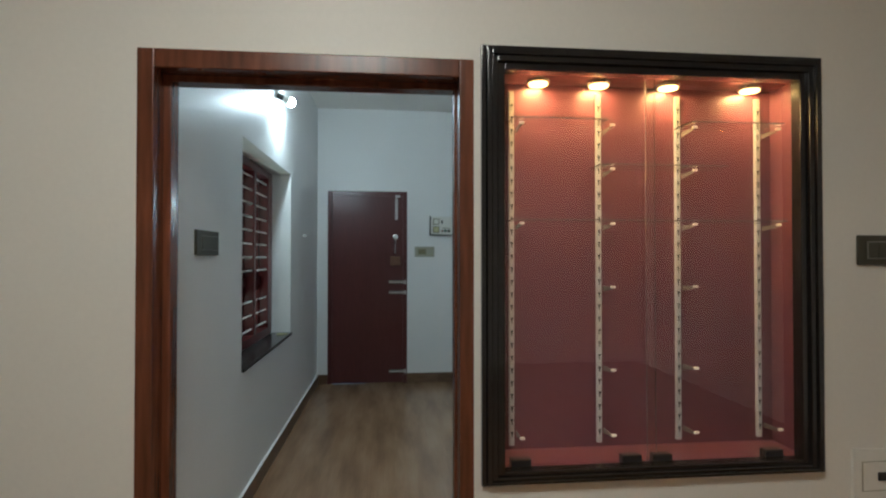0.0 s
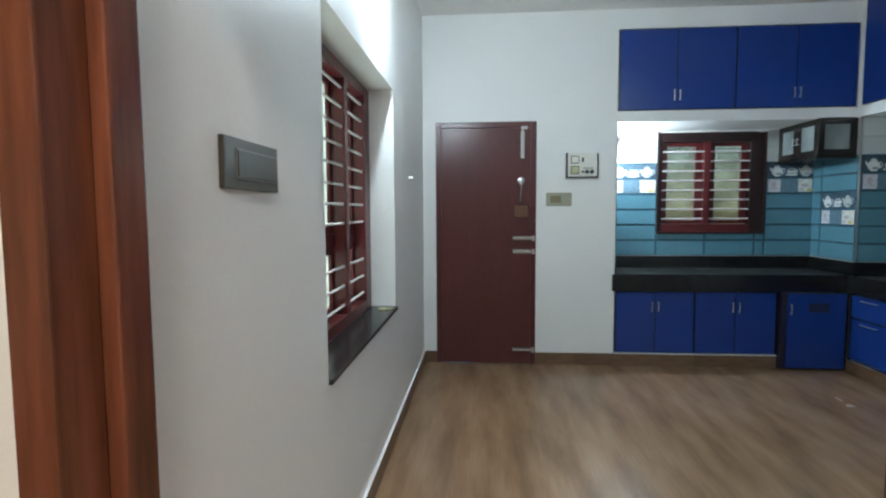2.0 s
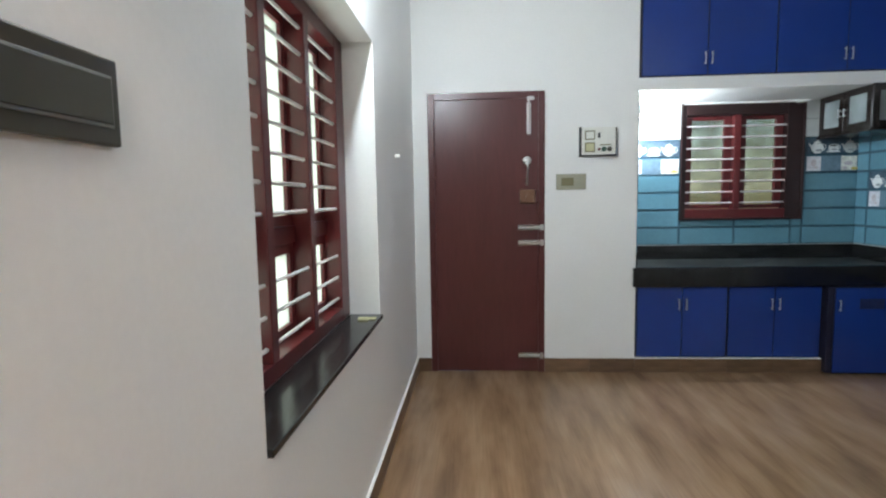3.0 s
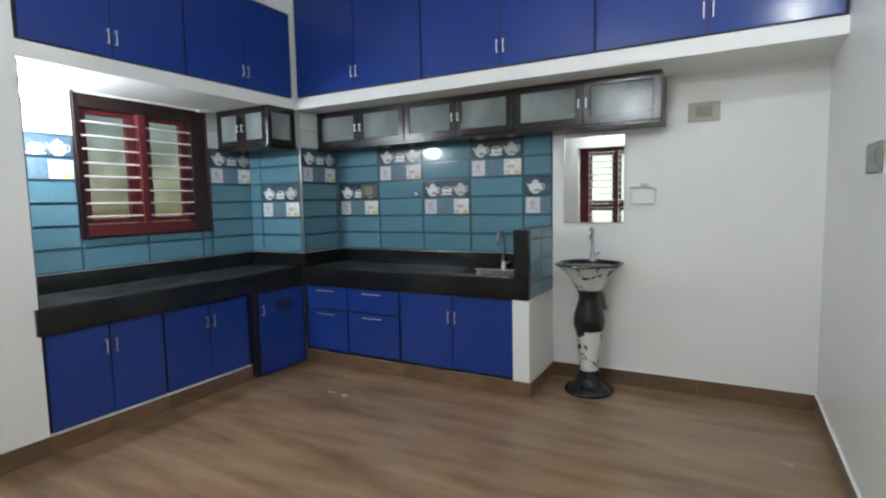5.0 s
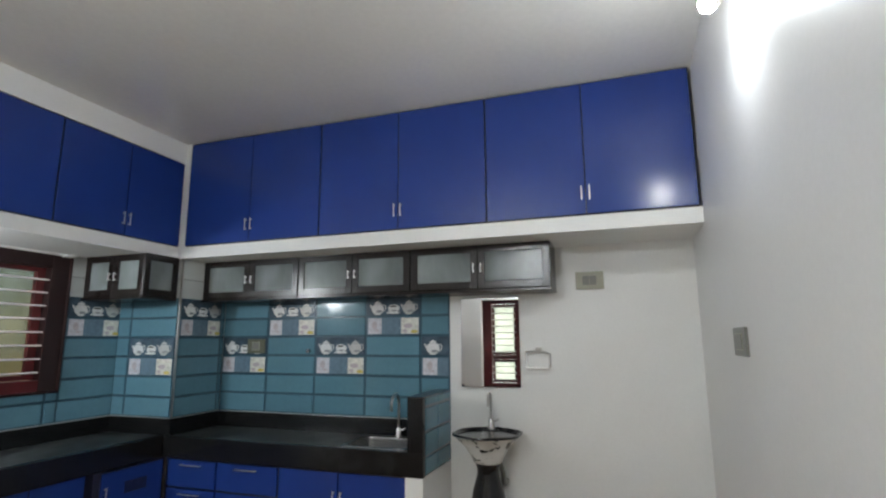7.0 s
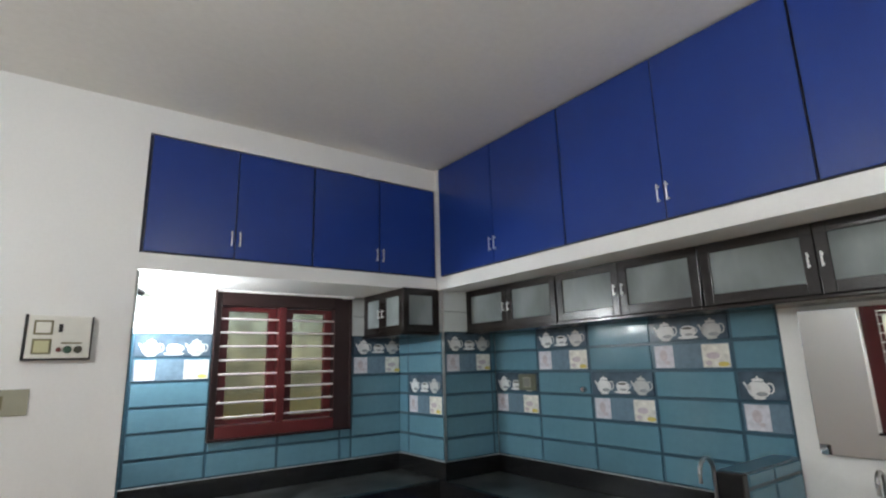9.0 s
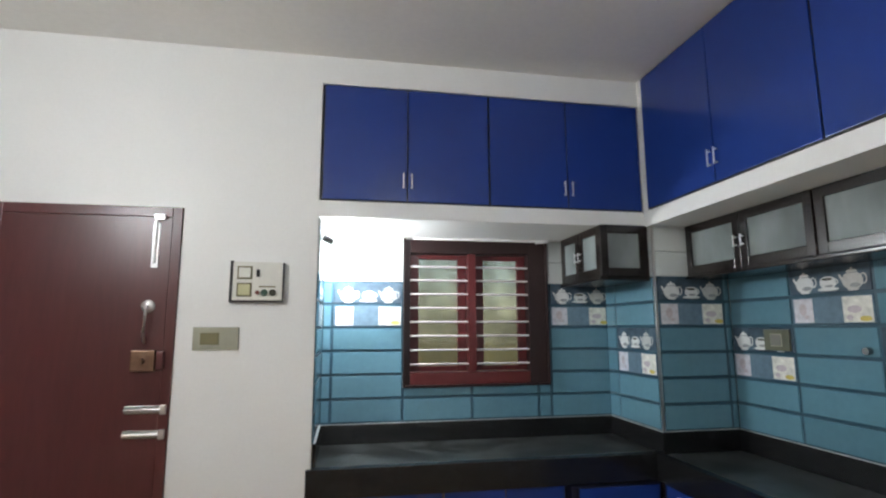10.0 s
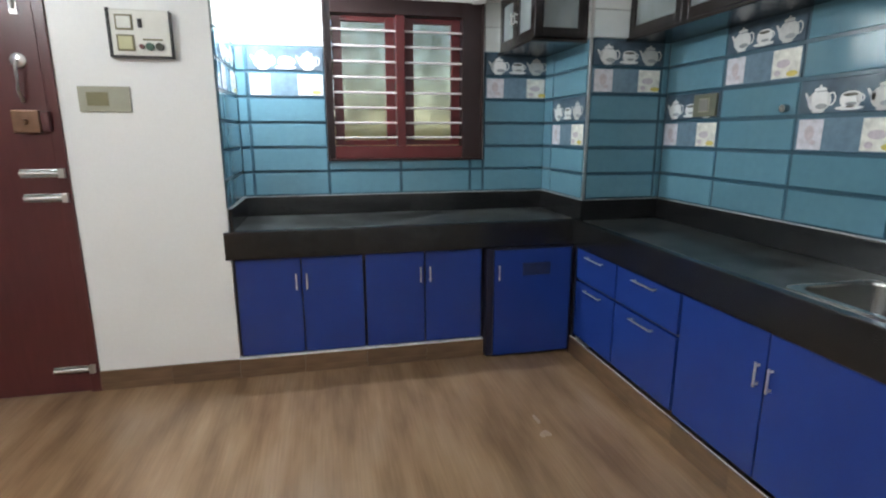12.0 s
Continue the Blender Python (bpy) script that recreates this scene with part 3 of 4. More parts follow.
for c in ((XA + 0.002, YB - 0.022, ZTOP - 0.004, XP - 0.002, YB - 0.002, 0.876), (XA + 0.002, 4.03, ZTOP - 0.004, XA + 0.020, YB - 0.022, 0.876),
          (XP - 0.020, YPO - 0.02, ZTOP - 0.004, XP - 0.002, YB - 0.022, 0.876), (XP - 0.002, YPO - 0.02, ZTOP - 0.004, XE - 0.002, YPO - 0.002, 0.876),
          (XE - 0.022, YC + 0.1, ZTOP - 0.004, XE - 0.002, YPO - 0.02, 0.876)):
    part("strip", boxes(c, bevel=0.003), GRANITE, ups)
part("joint_line", boxes((XA + 0.003, YB - 0.020, 0.876, XP - 0.003, YB - 0.003, 0.8795), (XP - 0.018, YPO - 0.018, 0.876, XP - 0.003, YB - 0.020, 0.881),
                         (XA + 0.003, 4.03, 0.876, XA + 0.018, YB - 0.020, 0.881)), PALE_JOINT, ups, "pale grout line on the upstand")
# low side screen at the counter's south end
scr = thing("counter_screen", (3.76, YC + 0.05, ZTOP), "low granite and tile screen at the end of the counter", "screen")
part("screen_core", boxes((XC + 0.03, YC + 0.0101, ZTOP - 0.003, XE - 0.001, YC + 0.095, 1.072)), WHITE, scr)
part("screen_post", boxes((XC - 0.004, YC - 0.001, ZTOP, XC + 0.040, YC + 0.1, 1.080), bevel=0.008), GRANITE, scr, "black granite facing")
part("end_core", boxes((XC + 0.042, YC + 0.0101, ZFAS + 0.001, XE - 0.001, YC + 0.095, ZTOP - 0.031)), WHITE, scr)
part("screen_face", boxes((XC + 0.03, YC + 0.095, ZTOP, XE - 0.022, YC + 0.103, 1.076), bevel=0.002), GRANITE, scr)
part("screen_cap", boxes((XC + 0.03, YC + 0.008, 1.072, XE - 0.001, YC + 0.103, 1.080)), JOINT, scr)


def front(x0, x1, z0, z1, face, axis):
    """A laminate door or drawer front with a dark edge band; returns the corners for its two boxes."""
    if axis == "x":
        return (x0, face, z0, x1, face + 0.018, z1)
    return (face, x0, z0, face + 0.018, x1, z1)


def unit(name, label, u0, u1, z0, z1, face, axis, depth, doors, group, handle_z, drawers=(), gap=0.006):
    """A cabinet: carcass, doors (runs of u0, u1, handle u) and drawers (u0, u1, z0, z1)."""
    base = ((u0 + u1) / 2, face + depth / 2, z0) if axis == "x" else (face + depth / 2, (u0 + u1) / 2, z0)
    out = (0, -1, 0) if axis == "x" else (-1, 0, 0)
    t = thing(name, base, label, "cabinet", group)
    c = (u0, face + 0.019, z0, u1, face + depth, z1) if axis == "x" else (face + 0.019, u0, z0, face + depth, u1, z1)
    part("carcass", boxes(c, bevel=0.002), EDGE, t, "black carcass and edges")
    for d0, d1, hu in doors:
        b = front(d0 + gap / 2, d1 - gap / 2, z0 + gap, z1 - gap, face, axis)
        d = part("door", boxes(b, bevel=0.0025), BLUE, t, "blue laminate door")
        if axis == "x":
            b2 = (b[0] - 0.002, b[1] + 0.006, b[2] - 0.003, b[3] + 0.002, b[4] - 0.002, b[5] + 0.003)
        else:
            b2 = (b[0] + 0.006, b[1] - 0.002, b[2] - 0.003, b[3] - 0.002, b[4] + 0.002, b[5] + 0.003)
        part("edge_band", boxes(b2), EDGE, d, "black edge band")
        p = (hu, face, handle_z) if axis == "x" else (face, hu, handle_z)
        handle(d, *p, 0.085, "z", out)
    for d0, d1, e0, e1 in drawers:
        b = front(d0 + gap / 2, d1 - gap / 2, e0 + gap / 2, e1 - gap / 2, face, axis)
        d = part("drawer", boxes(b, bevel=0.0025), BLUE, t, "blue laminate drawer front")
        p = ((d0 + d1) / 2, face, e1 - 0.032) if axis == "x" else (face, (d0 + d1) / 2, e1 - 0.032)
        handle(d, *p, 0.17, "x" if axis == "x" else "y", out)
    return t


g = "blue lower cabinets"
lab = "blue laminate lower cabinet with two doors under the counter"
unit("lower_cabinet", lab, 1.594, 2.242, 0.107, 0.628, 4.000, "x", 0.5, ((1.604, 1.922, 1.896), (1.922, 2.238, 1.948)), g, 0.50)
unit("lower_cabinet", lab, 2.242, 2.895, 0.107, 0.628, 4.000, "x", 0.5, ((2.246, 2.565, 2.540), (2.565, 2.885, 2.592)), g, 0.50)
cc = unit("corner_cabinet", "blue laminate corner cabinet standing proud with a vent", 2.900, 3.410, 0.012, 0.628, 3.938, "x", 0.56, ((2.935, 3.388, 2.962),), g, 0.50)
part("filler_strip", boxes((3.4105, 3.928, 0.02, 3.4305, 3.9375, 0.628)), EDGE, cc)
part("vent", boxes((3.10, 3.935, 0.475, 3.26, 3.940, 0.545), bevel=0.002), VENT, cc, "dark vent plate")
unit("drawer_cabinet", "blue laminate cabinet with four drawers under the counter", 3.033, 3.935, 0.107, 0.628, 3.412, "y", 0.5, (), g, 0.5,
     ((3.516, 3.926, 0.445, 0.622), (3.516, 3.926, 0.112, 0.438), (3.040, 3.510, 0.445, 0.622), (3.040, 3.510, 0.112, 0.438)))
unit("lower_cabinet", lab, 2.145, 3.033, 0.107, 0.628, 3.412, "y", 0.5, ((2.160, 2.602, 2.576), (2.602, 3.028, 2.628)), g, 0.475)
g = "blue loft cabinets"
lab = "blue laminate loft cabinet with two tall doors"
for u0, u1 in ((1.594, 2.505), (2.505, 3.426)):
    m = (u0 + u1) / 2
    unit("loft_cabinet", lab, u0, u1, 2.100, 2.740, 3.992, "x", 0.5, ((u0 + (0.010 if u0 < 2 else 0.002), m, m - 0.022), (m, u1 - (0.002 if u0 < 2 else 0.008), m + 0.022)), g, 2.215)
for u0, u1 in ((2.806, 3.940), (1.648, 2.806), (0.492, 1.648)):
    m = (u0 + u1) / 2
    unit("loft_cabinet", lab + " up to the ceiling", u0, u1, 2.100, 2.892, XL - 0.012, "y", 0.5, ((u0 + 0.002, m, m - 0.022), (m, u1 - 0.002, m + 0.022)), g, 2.225)


def glass_unit(name, label, u0, u1, z0, z1, face, axis, sign, depth, split, group):
    """A dark wooden wall cabinet; split gives the runs of its glazed doors along u. sign: way to the inside."""
    def b(a0, v0, w0, a1, v1, w1):
        return (a0, face + sign * v0, w0, a1, face + sign * v1, w1) if axis == "x" else (face + sign * v0, a0, w0, face + sign * v1, a1, w1)
    base = ((u0 + u1) / 2, face + sign * depth / 2, z0) if axis == "x" else (face + sign * depth / 2, (u0 + u1) / 2, z0)
    t = thing(name, base, label, "cabinet", group)
    part("carcass", boxes(b(u0, 0.022, z0 + 0.012, u1, depth, z1), bevel=0.003), EBONY, t)
    part("base_board", boxes(b(u0 - 0.003, -0.012, z0, u1 + 0.003, depth, z0 + 0.02), bevel=0.005), EBONY, t)
    out = (0, -sign, 0) if axis == "x" else (-sign, 0, 0)
    for i, (d0, d1, hu) in enumerate(split):
        st = 0.048
        d = part("door", boxes(b(d0 + 0.002, 0, z0 + 0.022, d0 + st, 0.022, z1 - 0.004), b(d1 - st, 0, z0 + 0.022, d1 - 0.002, 0.022, z1 - 0.004),
                               b(d0 + st, 0, z0 + 0.022, d1 - st, 0.022, z0 + 0.022 + st), b(d0 + st, 0, z1 - 0.004 - st, d1 - st, 0.022, z1 - 0.004), bevel=0.003), EBONY, t)
        part("pane", boxes(b(d0 + st, 0.010, z0 + 0.022 + st, d1 - st, 0.014, z1 - 0.004 - st)), FROST, d, "frosted glass pane")
        if hu:
            p = (hu, face, (z0 + z1) / 2) if axis == "x" else (face, hu, (z0 + z1) / 2)
            handle(d, *p, 0.06, "z", out)
    return t


g = "dark glazed wall cabinets"
gl = "dark wooden wall cabinet with frosted glass doors"
for u0, u1 in ((3.118, 3.968), (2.244, 3.112), (1.315, 2.238)):
    m = (u0 + u1) / 2
    glass_unit("wall_cabinet", gl, u0, u1, 1.708, 2.018, 3.660, "y", 1, 0.255, ((u0, m, m - 0.024), (m, u1, m + 0.024)), g)
wc = glass_unit("wall_cabinet", "small dark wooden corner cabinet with frosted glass panels", 3.995, 4.545, 1.700, 2.018, 3.140, "y", 1, 0.300,
                ((3.995, 4.27, 4.245), (4.27, 4.545, 4.295)), g)
part("side_panel", boxes((3.140, 3.982, 1.722, 3.186, 3.995, 2.016), (3.378, 3.982, 1.722, 3.425, 3.995, 2.016), (3.186, 3.982, 1.722, 3.378, 3.995, 1.770), (3.186, 3.982, 1.968, 3.378, 3.995, 2.016), bevel=0.003), EBONY, wc)
part("side_pane", boxes((3.186, 3.990, 1.770, 3.378, 3.994, 1.968)), FROST, wc, "frosted glass pane")

# ---- things: lamps ----


def bulb(name, wall, place, mat, label):
    """A round LED bulb in a slanting wall holder."""
    t = thing(name, wall, label, "lamp")
    w, p = Vector(wall), Vector(place)
    d = (p - w).normalized()
    bm = bmesh.new()
    rod(bm, w, w + d * 0.012, 0.035, 20)
    part("wall_plate", bm, WHITE_PLASTIC, t, smooth=True)
    part("holder", rod(bmesh.new(), w + d * 0.01, p - d * 0.052, 0.019, 16), BLACK_PLASTIC, t, smooth=True)
    turn = Matrix.Translation(p) @ d.to_track_quat("Z", "Y").to_matrix().to_4x4()
    bm = turned(bmesh.new(), (0, 0, 0), [(0.015, -0.056), (0.020, -0.040), (0.0290, -0.014), (0.0296, -0.0085)], 24)
    bmesh.ops.transform(bm, verts=bm.verts, matrix=turn)
    part("bulb_base", bm, WHITE_PLASTIC, t, "white plastic bulb base", True)
    bm = turned(bmesh.new(), (0, 0, 0), [(0.030 * math.cos(a), 0.030 * math.sin(a)) for a in [radians(-15 + 100 * i / 9) for i in range(10)]], 24)
    bmesh.ops.transform(bm, verts=bm.verts, matrix=turn)
    part("globe", bm, mat, t, "lit white globe", True)


bulb("wall_lamp", (0.0, 1.99, 2.43), WALL_BULB, BULB_COOL, "lit LED bulb in a black holder on the white wall")
bulb("wall_lamp", (SOUTH_BULB[0], YS, SOUTH_BULB[2] + 0.05), SOUTH_BULB, BULB_SOUTH, "lit LED bulb in a holder high on the side wall")
bulb("wall_lamp", (XA, 4.24, 1.95), NOOK_BULB, BULB_NOOK, "lit LED bulb in a holder on the nook wall")
# Added panel, always out of view: it supplies the hall's warm light
hl = thing("hall_fill_panel", HALL_FILL, "unseen square warm-white panel added to light the hall", "lamp")
x, y, z = HALL_FILL
part("frame", boxes((x - 0.3, y - 0.3, z, x + 0.3, y + 0.3, ZC)), WHITE_PLASTIC, hl)
part("diffuser", boxes((x - 0.27, y - 0.27, z - 0.008, x + 0.27, y + 0.27, z - 0.002)), FILL_HALL, hl, "glowing face of the added panel")

# ---- things: wall fittings ----


def switch_plate(name, label, u0, u1, z0, z1, plane, axis, sign, body, inset, rockers=0, module=None):
    """A wall plate; u runs along the wall, sign is the way out of the wall."""
    def b(a0, v0, w0, a1, v1, w1):
        return (a0, plane + sign * v0, w0, a1, plane + sign * v1, w1) if axis == "x" else (plane + sign * v0, a0, w0, plane + sign * v1, a1, w1)
    base = ((u0 + u1) / 2, plane, (z0 + z1) / 2) if axis == "x" else (plane, (u0 + u1) / 2, (z0 + z1) / 2)
    t = thing(name, base, label, "switch")
    w, h = u1 - u0, z1 - z0
    part("plate", boxes(b(u0, 0, z0, u1, 0.012, z1), bevel=0.003), body, t)
    m0, m1 = module or (0.16, 0.84)
    a0, a1, b0, b1 = u0 + w * m0, u0 + w * m1, z0 + h * 0.24, z1 - h * 0.24
    part("surround", boxes(b(a0 - 0.004, 0.012, b0 - 0.004, a1 + 0.004, 0.0145, b1 + 0.004), bevel=0.001), BEIGE_PLASTIC if body is not DARK_PLASTIC else GREY_PLASTIC, t)
    if rockers:
        step = (a1 - a0) / rockers
        for i in range(rockers):
            part("rocker", boxes(b(a0 + step * i + 0.001, 0.0145, b0, a0 + step * (i + 1) - 0.001, 0.018, b1), bevel=0.001), inset, t)
    else:
        part("insert", boxes(b(a0, 0.0145, b0, a1, 0.017, b1), bevel=0.001), inset, t)
    return t


switch_plate("switch_plate", "wide dark grey switch plate on the white wall", 0.562, 0.822, 1.347, 1.450, 0.0, "y", 1, DARK_PLASTIC, DARK_OLIVE, 0, (0.19, 0.93))
switch_plate("switch_plate", "beige switch plate with olive rockers beside the back door", 1.021, 1.230, 1.335, 1.445, YN, "x", -1, BEIGE_PLASTIC, OLIVE, 0, (0.17, 0.58))
switch_plate("switch_plate", "beige socket plate above the wash basin", 1.015, 1.190, 1.725, 1.838, XE, "y", -1, BEIGE_PLASTIC, GREY_PLASTIC, 2, (0.25, 0.75))
switch_plate("switch_plate", "grey switch plate on the side wall", 2.67, 2.89, 1.342, 1.452, YS, "x", 1, GREY_PLASTIC, GREY_PLASTIC, 3, (0.2, 0.8))
switch_plate("switch_plate", "dark grey switch plate beside the showcase", 2.432, 2.65, 1.312, 1.418, YP, "x", -1, DARK_PLASTIC, DARK_OLIVE, 4)
sp = switch_plate("socket_plate", "pale grey socket plate low on the hall wall", 2.402, 2.62, 0.47, 0.659, YP, "x", -1, WHITE_PLASTIC, WHITE_PLASTIC, 0)
part("socket", boxes((2.49, YP - 0.024, 0.55, 2.54, YP - 0.0165, 0.58), bevel=0.003), BLACK_PLASTIC, sp, "black plug socket")

t = thing("inverter_box", (1.30, 3.97, 1.57), "white control box with meter windows and black sides", "control box")
part("case", boxes((1.192, 3.966, 1.574, 1.428, YN, 1.764), bevel=0.006), WHITE_PLASTIC, t)
part("side", boxes((1.180, 3.962, 1.566, 1.192, YN, 1.768), bevel=0.003), BLACK_PLASTIC, t)
part("side", boxes((1.428, 3.964, 1.566, 1.434, YN, 1.762), bevel=0.002), BLACK_PLASTIC, t)
part("side", boxes((1.192, 3.964, 1.566, 1.428, YN, 1.574), bevel=0.002), BLACK_PLASTIC, t)
for z0, z1, m in ((1.678, 1.742, WHITE_PLASTIC), (1.592, 1.660, PALE_GREEN)):
    w = part("meter", boxes((1.214, 3.960, z0, 1.284, 3.966, z1), bevel=0.002), OLIVE, t, "olive-rimmed meter")
    part("window", boxes((1.222, 3.957, z0 + 0.008, 1.276, 3.9605, z1 - 0.008)), m, w)
part("switch", boxes((1.304, 3.957, 1.690, 1.320, 3.966, 1.726), bevel=0.002), BLACK_PLASTIC, t)
part("label_strip", boxes((1.318, 3.963, 1.638, 1.396, 3.9665, 1.645)), OLIVE, t)
for x, r, m in ((1.312, 0.010, KNOB_RED), (1.345, 0.0165, KNOB_GREEN), (1.384, 0.0165, DARK_OLIVE)):
    part("knob", rod(bmesh.new(), (x, 3.966, 1.612), (x, 3.952, 1.612), r, 16), m, t, smooth=True)

bm = bmesh.new()
chip = [(2.955, 1.985), (3.035, 1.990), (3.040, 2.010), (3.010, 2.011), (2.975, 1.999)]
low = [bm.verts.new((x, YB - 0.046, z)) for x, z in chip]
high = [bm.verts.new((x, YB - 0.002, z)) for x, z in chip]
bm.faces.new(low)
bm.faces.new(high[::-1])
for i in range(len(chip)):
    bm.faces.new((low[i], high[i], high[(i + 1) % len(chip)], low[(i + 1) % len(chip)]))
single("plaster_smear", bm, WHITE, "rough white plaster smear above the kitchen window", "plaster", S)
t = thing("soap_scrap", (-0.05, 2.44, WZ0), "small pale green scrap on the granite sill", "scrap")
part("scrap", boxes((-0.075, 2.415, WZ0, -0.030, 2.445, WZ0 + 0.010), (-0.045, 2.43, WZ0 + 0.0005, 0.0, 2.46, WZ0 + 0.006), bevel=0.002), PALE_GREEN, t)
single("wall_hook", rod(bmesh.new(), (0, 3.12, 1.522), (0.028, 3.12, 1.522), 0.011, 12), WHITE_PLASTIC, "small white peg on the white wall", "hook", smooth=True)

# ---- things: wash basin corner ----
t = thing("mirror", (XE, 1.76, 1.105), "frameless rectangular mirror above the wash basin", "mirror")
def hung(bm):
    """Turns the mirror a little about its hinge side, as it hangs."""
    piv = Vector((XE, 1.563, 0))
    bmesh.ops.transform(bm, verts=bm.verts, matrix=Matrix.Translation(piv) @ Matrix.Rotation(radians(2.15), 4, "Z") @ Matrix.Translation(-piv))
    return bm


part("backing", hung(boxes((XE - 0.012, 1.566, 1.108, XE - 0.001, 1.956, 1.685), bevel=0.003)), GREY_PLASTIC, t)
part("silvered_glass", hung(boxes((XE - 0.017, 1.563, 1.105, XE - 0.012, 1.959, 1.688), bevel=0.0015)), MIRROR, t, "silvered glass")

t = thing("towel_ring", (XE, 1.441, 1.34), "chrome square towel ring on the wall", "towel ring")
part("mount", boxes((XE - 0.03, 1.421, 1.335, XE, 1.461, 1.360), bevel=0.005), CHROME, t)
part("ring", tube(bmesh.new(), [(XE - 0.022, 1.47, 1.335), (XE - 0.024, 1.41, 1.333), (XE - 0.03, 1.366, 1.320), (XE - 0.04, 1.366, 1.242), (XE - 0.042, 1.376, 1.228), (XE - 0.042, 1.510, 1.228),
                                (XE - 0.04, 1.520, 1.242), (XE - 0.03, 1.520, 1.320), (XE - 0.024, 1.525, 1.333), (XE - 0.022, 1.461, 1.335)], 0.006, 8), CHROME, t, smooth=True)

BX, BY = 3.700, 1.740
t = thing("wash_basin", (BX, BY, 0), "tall vase-shaped pedestal basin in black and patterned white ceramic", "basin")


def six(bm, lo, amount):
    for v in bm.verts:
        if v.co.z > lo:
            a = math.atan2(v.co.y - BY, v.co.x - BX)
            k = 1 + amount * min(1, (v.co.z - lo) / 0.1) * math.cos(6 * a)
            v.co.x, v.co.y = BX + (v.co.x - BX) * k, BY + (v.co.y - BY) * k
    return bm


part("bowl", six(turned(bmesh.new(), (BX, BY, 0), [(0.078, 0.6783), (0.088, 0.6854), (0.105, 0.7242), (0.14, 0.7803), (0.185, 0.8242), (0.207, 0.8384)], 48), 0.70, 0.035), CERAMIC_MARK, t, "pale patterned ceramic", True)
part("bowl_lining", six(turned(bmesh.new(), (BX, BY, 0), [(0.206, 0.8389), (0.213, 0.8456), (0.211, 0.8527), (0.200, 0.8548), (0.180, 0.8313), (0.13, 0.7772), (0.05, 0.7497), (0.02, 0.7477)], 48), 0.70, 0.035), CERAMIC_BLACK, t, "glossy black ceramic", True)
part("waist", turned(bmesh.new(), (BX, BY, 0), [(0.080, 0.6793), (0.072, 0.6630), (0.066, 0.6375), (0.068, 0.6069), (0.080, 0.5661), (0.094, 0.5202), (0.100, 0.4794), (0.098, 0.4386), (0.088, 0.4131)][::-1], 40), CERAMIC_BLACK, t, "glossy black ceramic", True)
part("column", turned(bmesh.new(), (BX, BY, 0), [(0.060, 0.1479), (0.060, 0.1632), (0.066, 0.2244), (0.074, 0.3060), (0.082, 0.3774), (0.088, 0.4121)], 40), CERAMIC_MARK, t, "white ceramic with dark marks", True)
part("foot", turned(bmesh.new(), (BX, BY, 0), [(0.155, 0.0000), (0.158, 0.0143), (0.150, 0.0286), (0.115, 0.0469), (0.080, 0.0734), (0.064, 0.1071), (0.060, 0.1469)], 40), CERAMIC_BLACK, t, "glossy black ceramic", True)
part("waste_pipe", tube(bmesh.new(), [(BX + 0.02, BY - 0.02, 0.69), (BX + 0.085, BY - 0.055, 0.66), (BX + 0.115, BY - 0.065, 0.60), (BX + 0.135, BY - 0.065, 0.545), (BX + 0.16, BY - 0.065, 0.53), (XE - 0.002, BY - 0.065, 0.53)], 0.017), GREY_PLASTIC, t, smooth=True)


def swan_tap(name, label, x, y, z, height, reach):
    t = thing(name, (x, y, z), label, "tap")
    part("base", turned(bmesh.new(), (x, y, z), [(0.024, 0), (0.024, 0.01), (0.017, 0.022), (0.017, 0.055), (0.013, 0.062)], 20), CHROME, t, smooth=True)
    pts = [(x, y, z + 0.05), (x, y, z + height - reach / 2)]
    for i in range(1, 9):
        a = math.pi * i / 8
        pts.append((x - reach / 2 + reach / 2 * math.cos(a), y, z + height - reach / 2 + reach / 2 * math.sin(a)))
    pts.append((x - reach, y, z + height - reach / 2 - 0.04))
    part("spout", tube(bmesh.new(), pts, 0.009), CHROME, t, smooth=True)
    part("lever", tube(bmesh.new(), [(x, y, z + 0.045), (x, y - 0.03, z + 0.05), (x, y - 0.05, z + 0.062)], 0.006, 8), CHROME, t, smooth=True)


swan_tap("basin_tap", "chrome swan-neck tap at the wash basin", 3.880, 1.760, 0.845, 0.225, 0.075)
part("tap_ledge", boxes((3.845, 1.69, 0.815, XE, 1.83, 0.845), bevel=0.006), CERAMIC_BLACK, t, "black ledge that carries the tap")
swan_tap("sink_tap", "chrome swan-neck tap at the kitchen sink", 3.850, 2.397, ZTOP - 0.004, 0.285, 0.12)

# sink
t = thing("sink", ((SX0 + SX1) / 2, (SY0 + SY1) / 2, ZTOP), "stainless steel kitchen sink set in the counter", "sink")


def ring(bm, x0, y0, x1, y1, z, r, n=6):
    """Verts round a rectangle with rounded corners."""
    out = []
    for cx, cy, a0 in ((x1 - r, y1 - r, 0), (x0 + r, y1 - r, 90), (x0 + r, y0 + r, 180), (x1 - r, y0 + r, 270)):
        for q in range(n + 1):
            a = radians(a0 + 90 * q / n)
            out.append(bm.verts.new((cx + r * math.cos(a), cy + r * math.sin(a), z)))
    return out


def skin(bm, rings):
    for lo, hi in zip(rings, rings[1:]):
        for q in range(len(lo)):
            w = (q + 1) % len(lo)
            bm.faces.new((lo[q], lo[w], hi[w], hi[q]))
    return bm


